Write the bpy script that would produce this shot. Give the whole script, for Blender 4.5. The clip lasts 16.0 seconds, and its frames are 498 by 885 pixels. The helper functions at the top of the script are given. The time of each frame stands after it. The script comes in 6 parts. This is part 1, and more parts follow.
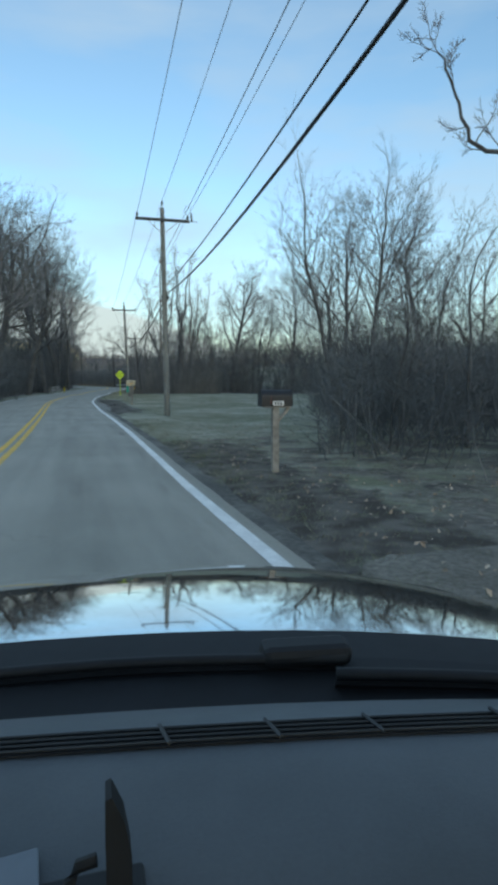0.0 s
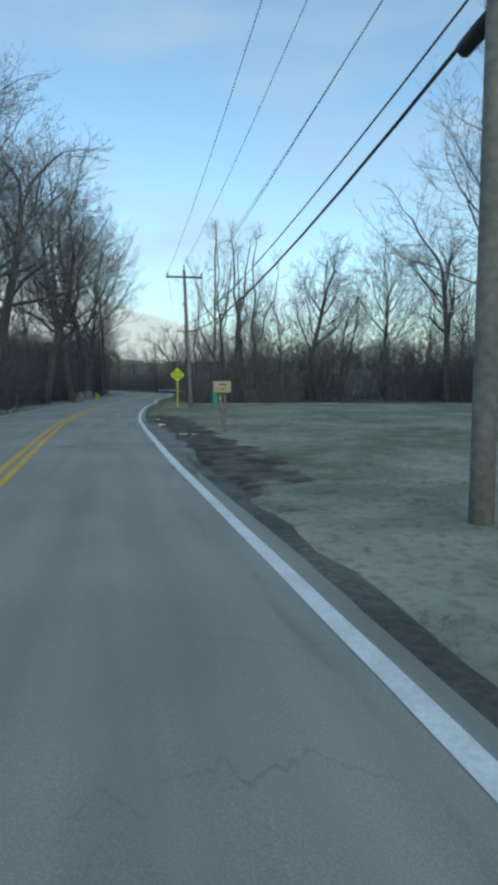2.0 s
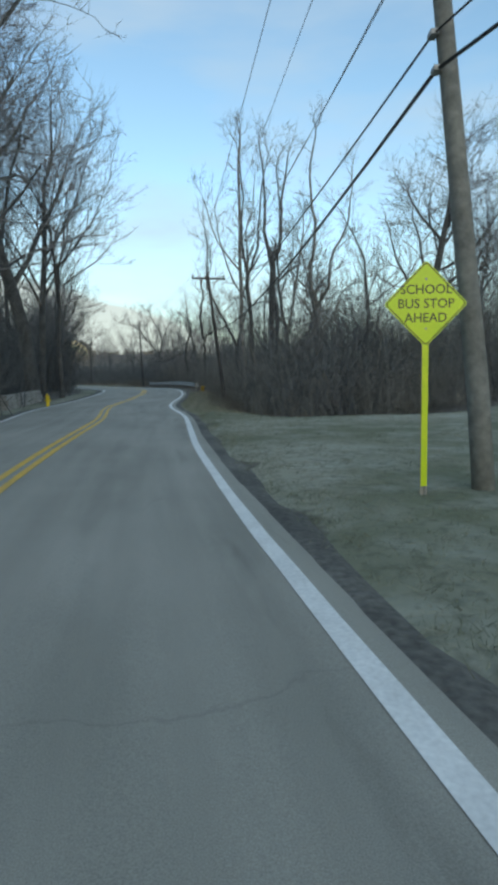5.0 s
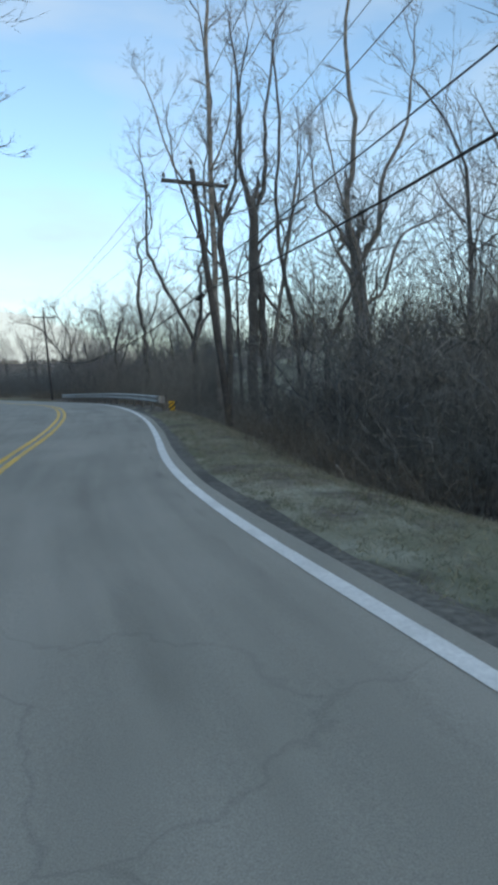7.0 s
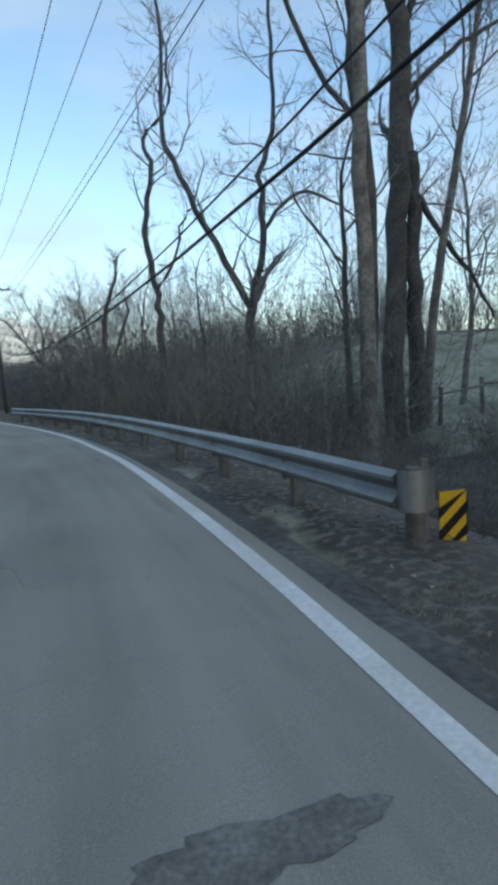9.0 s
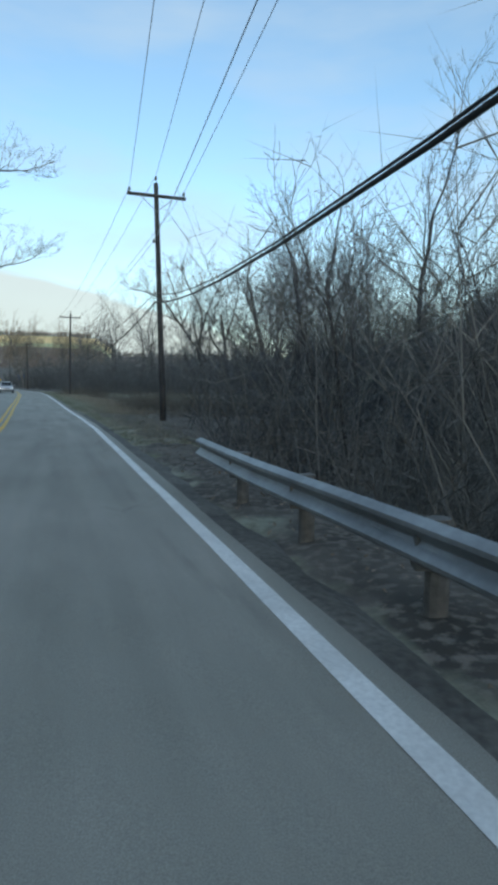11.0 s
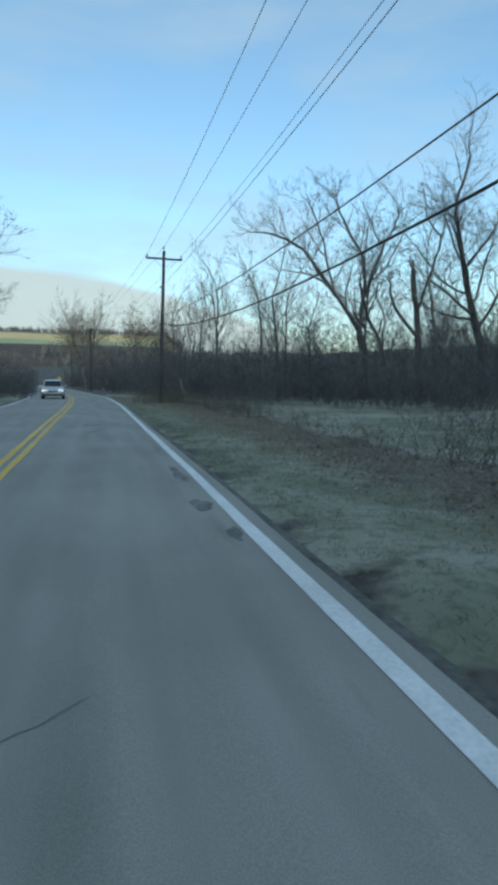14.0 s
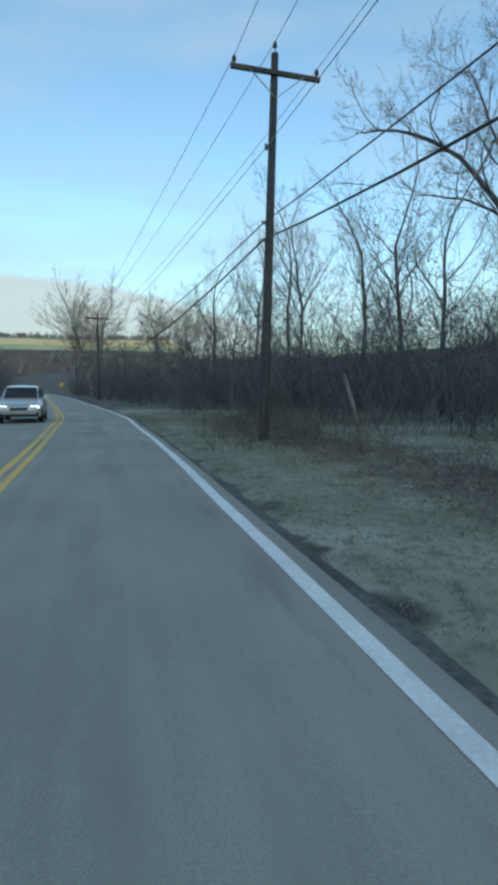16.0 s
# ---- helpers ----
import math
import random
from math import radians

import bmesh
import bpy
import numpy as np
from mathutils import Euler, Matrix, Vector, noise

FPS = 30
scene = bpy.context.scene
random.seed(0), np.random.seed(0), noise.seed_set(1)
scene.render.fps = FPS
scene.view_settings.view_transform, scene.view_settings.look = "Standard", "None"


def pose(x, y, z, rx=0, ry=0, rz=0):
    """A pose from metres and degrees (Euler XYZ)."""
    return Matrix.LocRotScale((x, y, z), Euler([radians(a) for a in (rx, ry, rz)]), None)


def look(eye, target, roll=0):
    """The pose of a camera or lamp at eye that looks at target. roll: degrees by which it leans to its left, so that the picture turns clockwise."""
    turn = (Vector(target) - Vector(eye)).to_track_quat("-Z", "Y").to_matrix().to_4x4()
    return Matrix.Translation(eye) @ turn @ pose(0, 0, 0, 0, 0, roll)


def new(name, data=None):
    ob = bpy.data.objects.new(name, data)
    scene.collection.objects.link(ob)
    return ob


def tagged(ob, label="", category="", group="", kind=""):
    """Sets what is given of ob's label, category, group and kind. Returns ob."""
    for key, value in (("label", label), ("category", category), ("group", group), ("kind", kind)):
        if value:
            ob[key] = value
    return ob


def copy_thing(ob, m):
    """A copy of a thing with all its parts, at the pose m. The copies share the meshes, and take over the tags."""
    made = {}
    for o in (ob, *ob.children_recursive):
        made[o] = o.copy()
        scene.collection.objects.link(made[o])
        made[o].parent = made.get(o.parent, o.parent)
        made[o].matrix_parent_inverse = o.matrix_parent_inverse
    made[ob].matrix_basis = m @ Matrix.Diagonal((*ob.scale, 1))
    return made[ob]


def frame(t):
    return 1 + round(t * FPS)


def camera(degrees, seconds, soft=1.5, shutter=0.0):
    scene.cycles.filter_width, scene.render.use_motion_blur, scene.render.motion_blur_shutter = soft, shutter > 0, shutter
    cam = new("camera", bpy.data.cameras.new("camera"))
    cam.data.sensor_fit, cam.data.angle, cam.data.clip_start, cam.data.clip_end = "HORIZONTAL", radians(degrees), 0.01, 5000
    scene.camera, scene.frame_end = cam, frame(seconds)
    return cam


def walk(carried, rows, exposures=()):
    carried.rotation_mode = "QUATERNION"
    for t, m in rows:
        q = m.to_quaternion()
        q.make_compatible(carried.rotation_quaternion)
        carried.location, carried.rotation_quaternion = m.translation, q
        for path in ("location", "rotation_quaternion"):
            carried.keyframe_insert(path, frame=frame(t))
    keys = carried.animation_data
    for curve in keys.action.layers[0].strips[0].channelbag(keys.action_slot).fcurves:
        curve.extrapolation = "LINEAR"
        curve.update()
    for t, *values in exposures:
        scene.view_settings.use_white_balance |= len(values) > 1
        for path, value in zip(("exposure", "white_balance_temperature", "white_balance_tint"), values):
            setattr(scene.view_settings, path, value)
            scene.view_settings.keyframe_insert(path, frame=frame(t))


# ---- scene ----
PATH = [
    (0.0, 0.00, 0.00, 1.482, 83.87, 0.02, -0.07),
    (0.5, -1.32, 4.94, 1.446, 83.90, 0.09, 1.38),
    (1.0, -2.75, 9.85, 1.426, 83.94, 0.10, 2.33),
    (1.5, -4.30, 14.88, 1.421, 83.90, 0.10, 3.13),
    (2.0, -6.03, 20.32, 1.391, 84.39, -0.13, 3.35),
    (2.5, -7.59, 25.45, 1.365, 84.48, -0.05, 3.40),
    (3.0, -9.26, 30.55, 1.345, 84.48, -0.15, 3.52),
    (3.5, -10.88, 35.75, 1.361, 84.41, 0.05, 3.44),
    (4.0, -12.43, 40.95, 1.392, 84.20, 0.30, 2.65),
    (4.5, -13.80, 46.12, 1.395, 83.75, 0.60, 1.60),
    (5.0, -14.95, 51.30, 1.390, 83.30, 1.40, 0.85),
    (5.5, -16.22, 56.57, 1.394, 83.50, 1.25, -1.2),
    (6.0, -17.45, 61.83, 1.400, 83.75, 1.30, -3.6),
    (6.5, -18.62, 67.06, 1.407, 83.85, 1.60, -6.1),
    (7.0, -19.68, 72.32, 1.415, 83.80, 2.25, -8.2),
    (7.5, -20.54, 77.61, 1.426, 83.57, 3.34, -9.61),
    (8.0, -20.94, 82.86, 1.456, 83.83, 2.51, -10.64),
    (8.5, -21.20, 88.29, 1.529, 83.53, 3.49, -10.25),
    (9.0, -21.99, 94.01, 1.644, 83.83, 2.81, -10.08),
    (9.5, -22.97, 99.59, 1.722, 84.39, 1.19, -8.40),
    (10.0, -24.17, 105.05, 1.766, 84.86, -0.49, -3.79),
    (10.2, -24.72, 107.25, 1.769, 84.64, -0.44, -2.09),
    (10.5, -25.70, 110.60, 1.761, 84.31, -0.43, 0.22),
    (11.0, -27.63, 116.17, 1.725, 84.07, -0.51, 3.45),
    (11.5, -29.84, 121.70, 1.678, 84.00, -0.71, 5.98),
    (12.0, -32.26, 127.19, 1.648, 83.94, -1.09, 7.90),
    (12.5, -34.76, 132.63, 1.638, 83.75, -1.74, 9.24),
    (13.0, -37.08, 138.12, 1.617, 83.83, -1.18, 9.44),
    (13.5, -39.64, 143.67, 1.600, 83.92, -0.67, 9.47),
    (14.0, -42.07, 149.24, 1.585, 83.95, -0.41, 9.57),
    (14.5, -44.47, 154.64, 1.579, 84.13, -0.61, 9.72),
    (15.0, -46.82, 159.94, 1.576, 84.28, 0.50, 10.06),
    (15.5, -49.36, 165.38, 1.578, 84.56, -0.42, 10.24),
    (16.0, -51.98, 171.04, 1.571, 84.48, 0.09, 10.45),
]
cam = camera(47.3, 16.0, soft=4.2, shutter=0.0)
walk(cam, [(r[0], pose(*r[1:])) for r in PATH], [(0.0, 0.0, 6450, 3), (2.0, -0.05, 6500, 3), (4.0, 0.03, 6650, 4), (5.0, 0.08, 6850, 4), (7.5, 0.25, 6700, 9), (9.5, 0.18, 6700, 9), (12.5, 0.02, 6350, 0), (14.0, -0.1, 6250, 0), (16.0, -0.06, 6250, 0)])

# ---- world and light ----
world = bpy.data.worlds.new("dusk_sky")
scene.world = world
world.use_nodes = True


def build_world():
    nt = world.node_tree
    nt.nodes.clear()
    n, l = nt.nodes.new, nt.links.new
    out, bg = n("ShaderNodeOutputWorld"), n("ShaderNodeBackground")
    sky = n("ShaderNodeTexSky")
    sky.sky_type, sky.sun_disc = "NISHITA", False
    sky.sun_elevation, sky.sun_rotation = radians(SUN_ELEV), radians(SUN_ROT)
    sky.air_density, sky.dust_density, sky.ozone_density = 1.0, 0.6, 2.0
    tc, sep = n("ShaderNodeTexCoord"), n("ShaderNodeSeparateXYZ")
    l(tc.outputs["Generated"], sep.inputs[0])

    def m(op, a, b=None, clamp=False):
        q = n("ShaderNodeMath")
        q.operation, q.use_clamp = op, clamp
        for k, v in enumerate((a, b)):
            if v is None:
                continue
            if isinstance(v, (int, float)):
                q.inputs[k].default_value = v
            else:
                l(v, q.inputs[k])
        return q.outputs[0]

    # a low cloud bank on the horizon ahead, and thin streaks higher up
    noise_map = n("ShaderNodeMapping")
    noise_map.inputs["Scale"].default_value = (2.2, 2.2, 16)
    l(tc.outputs["Generated"], noise_map.inputs[0])
    nz = n("ShaderNodeTexNoise")
    nz.inputs["Scale"].default_value, nz.inputs["Detail"].default_value = 1.6, 7
    l(noise_map.outputs[0], nz.inputs[0])
    ahead = m("ADD", m("MULTIPLY", sep.outputs[0], -0.574), m("MULTIPLY", sep.outputs[1], 0.819))
    top = m("ADD", m("MULTIPLY", ahead, 0.9), m("MULTIPLY", nz.outputs[0], 0.04))
    bank = m("MULTIPLY", m("SUBTRACT", m("SUBTRACT", top, 0.72), sep.outputs[2]), 70, True)
    wisp_map = n("ShaderNodeMapping")
    wisp_map.inputs["Scale"].default_value = (1.3, 1.3, 5)
    l(tc.outputs["Generated"], wisp_map.inputs[0])
    wz = n("ShaderNodeTexNoise")
    wz.inputs["Scale"].default_value, wz.inputs["Detail"].default_value = 2.3, 5
    l(wisp_map.outputs[0], wz.inputs[0])
    wisp = m("MULTIPLY", m("MULTIPLY", m("SUBTRACT", wz.outputs[0], 0.38), 2.4, True), 0.8)
    mix1, mix2 = n("ShaderNodeMix"), n("ShaderNodeMix")
    for mix in (mix1, mix2):
        mix.data_type = "RGBA"
    l(wisp, mix1.inputs[0])
    l(sky.outputs[0], mix1.inputs[6])
    mix1.inputs[7].default_value = WISP_COLOUR
    l(m("MULTIPLY", bank, 0.85), mix2.inputs[0])
    l(mix1.outputs[2], mix2.inputs[6])
    mix2.inputs[7].default_value = BANK_COLOUR
    # haze: evens out the zenith and softens the horizon
    low = m("MULTIPLY", m("SUBTRACT", 1.0, m("MULTIPLY", sep.outputs[2], 3.2, True)), HAZE)
    mix3 = n("ShaderNodeMix")
    mix3.data_type = "RGBA"
    l(low, mix3.inputs[0])
    l(mix1.outputs[2], mix3.inputs[6])
    mix3.inputs[7].default_value = HAZE_COLOUR
    l(mix3.outputs[2], mix2.inputs[6])
    l(mix2.outputs[2], bg.inputs[0])
    bg.inputs[1].default_value = SKY_STRENGTH
    l(bg.outputs[0], out.inputs[0])


SUN_ELEV, SUN_ROT, SKY_STRENGTH = 9.0, 165.0, 0.30
WISP_COLOUR, BANK_COLOUR = (1.78, 2.2, 2.7, 1), (2.2, 2.4, 2.42, 1)
HAZE, HAZE_COLOUR = 0.6, (1.75, 2.25, 2.45, 1)
build_world()
sun = new("sun", bpy.data.lights.new("sun", "SUN"))
sun.data.energy, sun.data.angle, sun.data.color = 0.3, radians(60), (1.0, 0.94, 0.86)
sun.matrix_world = look((0, 0, 60), (-60 * math.sin(radians(15)), 60 * math.cos(radians(15)), 42))


# ---- materials ----
def material(name, base=(0.5, 0.5, 0.5), rough=0.8, metal=0.0, second=None, scale=3.0, fine=40.0, amount=0.5, bump=0.0, bump_scale=60.0, coat=0.0, island=0.0, spec=0.5):
    """Two-scale procedural surface: large patches of a second colour, fine grain in value, relief."""
    mat = bpy.data.materials.new(name)
    mat.use_nodes = True
    nt = mat.node_tree
    n, l = nt.nodes.new, nt.links.new
    bsdf = nt.nodes["Principled BSDF"]
    tc = n("ShaderNodeTexCoord")
    big, small = n("ShaderNodeTexNoise"), n("ShaderNodeTexNoise")
    big.inputs["Scale"].default_value, big.inputs["Detail"].default_value = scale, 5
    small.inputs["Scale"].default_value, small.inputs["Detail"].default_value = fine, 4
    for t in (big, small):
        l(tc.outputs["Object"], t.inputs[0])
    ramp = n("ShaderNodeMapRange")
    ramp.inputs[1].default_value, ramp.inputs[2].default_value = 0.38, 0.64
    l(big.outputs[0], ramp.inputs[0])
    mix = n("ShaderNodeMix")
    mix.data_type = "RGBA"
    mix.inputs[6].default_value = (*base, 1)
    mix.inputs[7].default_value = (*(second or [c * 0.7 for c in base]), 1)
    l(ramp.outputs[0], mix.inputs[0])
    hsv = n("ShaderNodeHueSaturation")
    grain = n("ShaderNodeMapRange")
    grain.inputs[1].default_value, grain.inputs[2].default_value = 0.25, 0.75
    grain.inputs[3].default_value, grain.inputs[4].default_value = 1 - amount, 1 + amount
    l(small.outputs[0], grain.inputs[0])
    if island:
        geo, mul, rng = n("ShaderNodeNewGeometry"), n("ShaderNodeMath"), n("ShaderNodeMapRange")
        rng.inputs[3].default_value, rng.inputs[4].default_value = 1 - island, 1 + island
        l(geo.outputs["Random Per Island"], rng.inputs[0])
        mul.operation = "MULTIPLY"
        l(grain.outputs[0], mul.inputs[0])
        l(rng.outputs[0], mul.inputs[1])
        l(mul.outputs[0], hsv.inputs["Value"])
    else:
        l(grain.outputs[0], hsv.inputs["Value"])
    l(mix.outputs[2], hsv.inputs["Color"])
    l(hsv.outputs[0], bsdf.inputs["Base Color"])
    bsdf.inputs["Roughness"].default_value, bsdf.inputs["Metallic"].default_value = rough, metal
    bsdf.inputs["Coat Weight"].default_value = coat
    bsdf.inputs["Coat Roughness"].default_value = 0.03
    bsdf.inputs["Specular IOR Level"].default_value = spec
    if bump:
        b, bn = n("ShaderNodeBump"), n("ShaderNodeTexNoise")
        bn.inputs["Scale"].default_value, bn.inputs["Detail"].default_value = bump_scale, 5
        l(tc.outputs["Object"], bn.inputs[0])
        b.inputs["Strength"].default_value, b.inputs["Distance"].default_value = bump, 0.02
        l(bn.outputs[0], b.inputs["Height"])
        l(b.outputs[0], bsdf.inputs["Normal"])
    return mat


M = {
    "line_white": material("line_white", (0.88, 0.88, 0.85), 0.6, second=(0.76, 0.76, 0.73), scale=2.5, fine=30, amount=0.12),
    "line_yellow": material("line_yellow", (0.80, 0.50, 0.05), 0.6, second=(0.66, 0.43, 0.09), scale=1.2, fine=25, amount=0.3),
    "bark": material("bark", (0.066, 0.066, 0.065), 0.9, second=(0.11, 0.11, 0.107), scale=1.5, fine=14, amount=0.45, bump=0.8, bump_scale=18),
    "bark_pale": material("bark_pale", (0.24, 0.23, 0.215), 0.9, second=(0.12, 0.115, 0.105), scale=2.2, fine=10, amount=0.4, bump=0.5, bump_scale=14),
    "twig": material("twig", (0.16, 0.158, 0.162), 0.9, second=(0.225, 0.22, 0.222), scale=0.5, fine=3, amount=0.3),
    "twig_tan": material("twig_tan", (0.30, 0.235, 0.165), 0.9, second=(0.22, 0.18, 0.14), scale=0.5, fine=3, amount=0.3),
    "brush": material("brush", (0.165, 0.166, 0.155), 0.95, second=(0.23, 0.226, 0.205), scale=0.18, fine=1.2, amount=0.3, island=0.25),
    "brush_dark": material("brush_dark", (0.092, 0.1, 0.104), 0.95, second=(0.138, 0.143, 0.144), scale=0.2, fine=1.2, amount=0.35, island=0.3),
    "weed": material("weed", (0.16, 0.145, 0.118), 0.95, second=(0.11, 0.103, 0.088), scale=0.4, fine=2, amount=0.3, island=0.35),
    "pole_wood": material("pole_wood", (0.05, 0.049, 0.049), 0.85, second=(0.082, 0.08, 0.078), scale=0.8, fine=9, amount=0.3, bump=0.5, bump_scale=25),
    "pole_grey": material("pole_grey", (0.17, 0.17, 0.156), 0.85, second=(0.235, 0.235, 0.215), scale=0.8, fine=9, amount=0.3, bump=0.5, bump_scale=25),
    "steel": material("steel", (0.36, 0.37, 0.37), 0.5, 0.7, second=(0.27, 0.275, 0.275), scale=1.5, fine=12, amount=0.15, bump=0.1),
    "insulator": material("insulator", (0.10, 0.09, 0.09), 0.25, second=(0.13, 0.11, 0.1)),
    "cable": material("cable", (0.025, 0.025, 0.027), 0.6),
    "wire": material("wire", (0.34, 0.36, 0.39), 0.5, 0.2),
}

# ---- mesh helpers ----
class Build:
    """Collects vertices and faces; several material slots."""

    def __init__(self):
        self.v, self.f, self.mi, self.k = [], [], [], 0

    def add(self, verts, faces):
        o = len(self.v)
        self.v.extend(verts)
        self.f.extend([tuple(i + o for i in f) for f in faces])
        self.mi.extend([self.k] * len(faces))

    def tube(self, pts, radii, sides=6, cap=True):
        pts = [Vector(p) for p in pts]
        n = len(pts)
        verts, faces = [], []
        ref = Vector((0.31, 0.17, 0.93))
        for i, p in enumerate(pts):
            d = (pts[min(i + 1, n - 1)] - pts[max(i - 1, 0)])
            d = d.normalized() if d.length > 1e-9 else Vector((0, 0, 1))
            a = d.cross(ref if abs(d.dot(ref)) < 0.95 else Vector((1, 0, 0))).normalized()
            b = d.cross(a)
            r = radii[i] if isinstance(radii, (list, tuple)) else radii
            for k in range(sides):
                w = 2 * math.pi * k / sides
                verts.append(p + (a * math.cos(w) + b * math.sin(w)) * r)
        for i in range(n - 1):
            for k in range(sides):
                k2 = (k + 1) % sides
                faces.append((i * sides + k, i * sides + k2, (i + 1) * sides + k2, (i + 1) * sides + k))
        if cap:
            faces.append(tuple(range(sides - 1, -1, -1)))
            faces.append(tuple((n - 1) * sides + k for k in range(sides)))
        self.add(verts, faces)
        return self

    def box(self, size, m=None, bevel=0.0):
        sx, sy, sz = [s / 2 for s in size]
        m = m or Matrix()
        if bevel:
            b = min(bevel, sx * 0.9, sy * 0.9, sz * 0.9)
            bm = bmesh.new()
            bmesh.ops.create_cube(bm, size=1, matrix=Matrix.Diagonal((*size, 1)))
            bmesh.ops.bevel(bm, geom=bm.edges[:], offset=b, segments=2, affect="EDGES", profile=0.5)
            bm.verts.index_update()
            self.add([m @ v.co for v in bm.verts], [tuple(v.index for v in f.verts) for f in bm.faces])
            bm.free()
            return self
        vs = [m @ Vector((x, y, z)) for x in (-sx, sx) for y in (-sy, sy) for z in (-sz, sz)]
        self.add(vs, [(0, 1, 3, 2), (4, 6, 7, 5), (0, 4, 5, 1), (2, 3, 7, 6), (0, 2, 6, 4), (1, 5, 7, 3)])
        return self

    def prism(self, outline, depth, m=None):
        """An outline in the xy plane, pulled up by depth along z."""
        m = m or Matrix()
        n = len(outline)
        vs = [m @ Vector((x, y, z)) for z in (0, depth) for x, y in outline]
        self.add(vs, [tuple(range(n - 1, -1, -1)), tuple(range(n, 2 * n))] + [(i, (i + 1) % n, n + (i + 1) % n, n + i) for i in range(n)])
        return self

    def sliver(self, a, b, w, rnd):
        """A single tapering twig, thin as a blade."""
        d = b - a
        s = d.cross(Vector((rnd.gauss(0, 1), rnd.gauss(0, 1), rnd.gauss(0, 1))))
        s *= w / (s.length + 1e-9)
        k = len(self.v)
        self.v += [a - s, a + s, b]
        self.f.append((k, k + 1, k + 2))
        self.mi.append(0)

    def mesh(self, name, mats, smooth=False):
        me = bpy.data.meshes.new(name)
        me.from_pydata([tuple(v) for v in self.v], [], self.f)
        for mat in (mats if isinstance(mats, (list, tuple)) else [mats]):
            me.materials.append(mat)
        if any(self.mi):
            me.polygons.foreach_set("material_index", self.mi)
        if smooth:
            me.polygons.foreach_set("use_smooth", [True] * len(self.f))
        me.update()
        return me


def part(name, build, mats, parent=None, label="", smooth=False):
    ob = new(name, build.mesh(name, mats, smooth))
    if parent is not None:
        ob.parent = parent
    return tagged(ob, label)


def thing(name, label, category, m=None, group="", kind=""):
    ob = new(name)
    ob.empty_display_size = 0.2
    if m is not None:
        ob.matrix_basis = m
    return tagged(ob, label, category, group, kind)


def solid(name, build, mats, label, category="", group="", kind="", smooth=False, m=None):
    ob = new(name, build.mesh(name, mats, smooth))
    if m is not None:
        ob.matrix_basis = m
    return tagged(ob, label, category, group, kind)


# ---- the plan: road and ground heights ----
RIGHT_EDGE = [(16.5, -50), (9.3, -25), (4.2, -8), (1.71, 0), (0.43, 4), (-0.84, 8), (-2.03, 12), (-3.22, 16), (-5.73, 24), (-8.32, 32), (-10.84, 40), (-12.0, 44), (-13.05, 48), (-13.98, 52),
              (-14.98, 56.5), (-16.05, 62), (-16.88, 67.2), (-17.66, 72.4), (-18.78, 77), (-19.42, 80), (-19.83, 84), (-20.04, 88), (-20.37, 92), (-20.86, 96), (-21.54, 100), (-22.37, 104), (-23.42, 108), (-24.62, 112), (-26.07, 116), (-27.68, 120), (-31.0, 128),
              (-34.4, 136), (-38.04, 144), (-41.72, 152), (-45.33, 160), (-49.01, 168), (-52.67, 176), (-56.39, 184), (-60.32, 192), (-64.43, 200), (-78, 223), (-99, 258), (-125, 298), (-160, 345)]
HEIGHT_Y = [-60, 0, 10, 20, 31, 41, 52, 72, 83, 88, 94, 99.6, 105, 110.6, 116, 122, 127, 138, 150, 171, 400]
HEIGHT_Z = [0.0, 0.0, -0.045, -0.085, -0.135, -0.085, -0.08, -0.065, -0.024, 0.049, 0.164, 0.242, 0.285, 0.281, 0.245, 0.2, 0.17, 0.14, 0.105, 0.095, 0.10]
LANE = 3.05
WIDE = 2 * LANE + 0.5                           # from the right edge line to the left one


def catmull(pts, step=1.0):
    out = []
    for i in range(len(pts) - 1):
        p0, p1, p2, p3 = [Vector(pts[min(max(k, 0), len(pts) - 1)]) for k in (i - 1, i, i + 1, i + 2)]
        n = max(1, int((p2 - p1).length / step))
        for k in range(n):
            t = k / n
            out.append(0.5 * ((2 * p1) + (p2 - p0) * t + (2 * p0 - 5 * p1 + 4 * p2 - p3) * t * t + (3 * p1 - p0 - 3 * p2 + p3) * t ** 3))
    out.append(Vector(pts[-1]))
    return out


EDGE = catmull(RIGHT_EDGE, 0.8)
for _ in range(6):
    EDGE = [EDGE[0]] + [(EDGE[i - 1] + EDGE[i] * 2 + EDGE[i + 1]) / 4 for i in range(1, len(EDGE) - 1)] + [EDGE[-1]]
EDGE_N = []
for i in range(len(EDGE)):
    d = (EDGE[min(i + 1, len(EDGE) - 1)] - EDGE[max(i - 1, 0)]).normalized()
    EDGE_N.append(Vector((d.y, -d.x)))          # to the right of the way
EDGE_A, EDGE_NA = np.array(EDGE), np.array(EDGE_N)


def base_z(y):
    return np.interp(y, HEIGHT_Y, HEIGHT_Z)


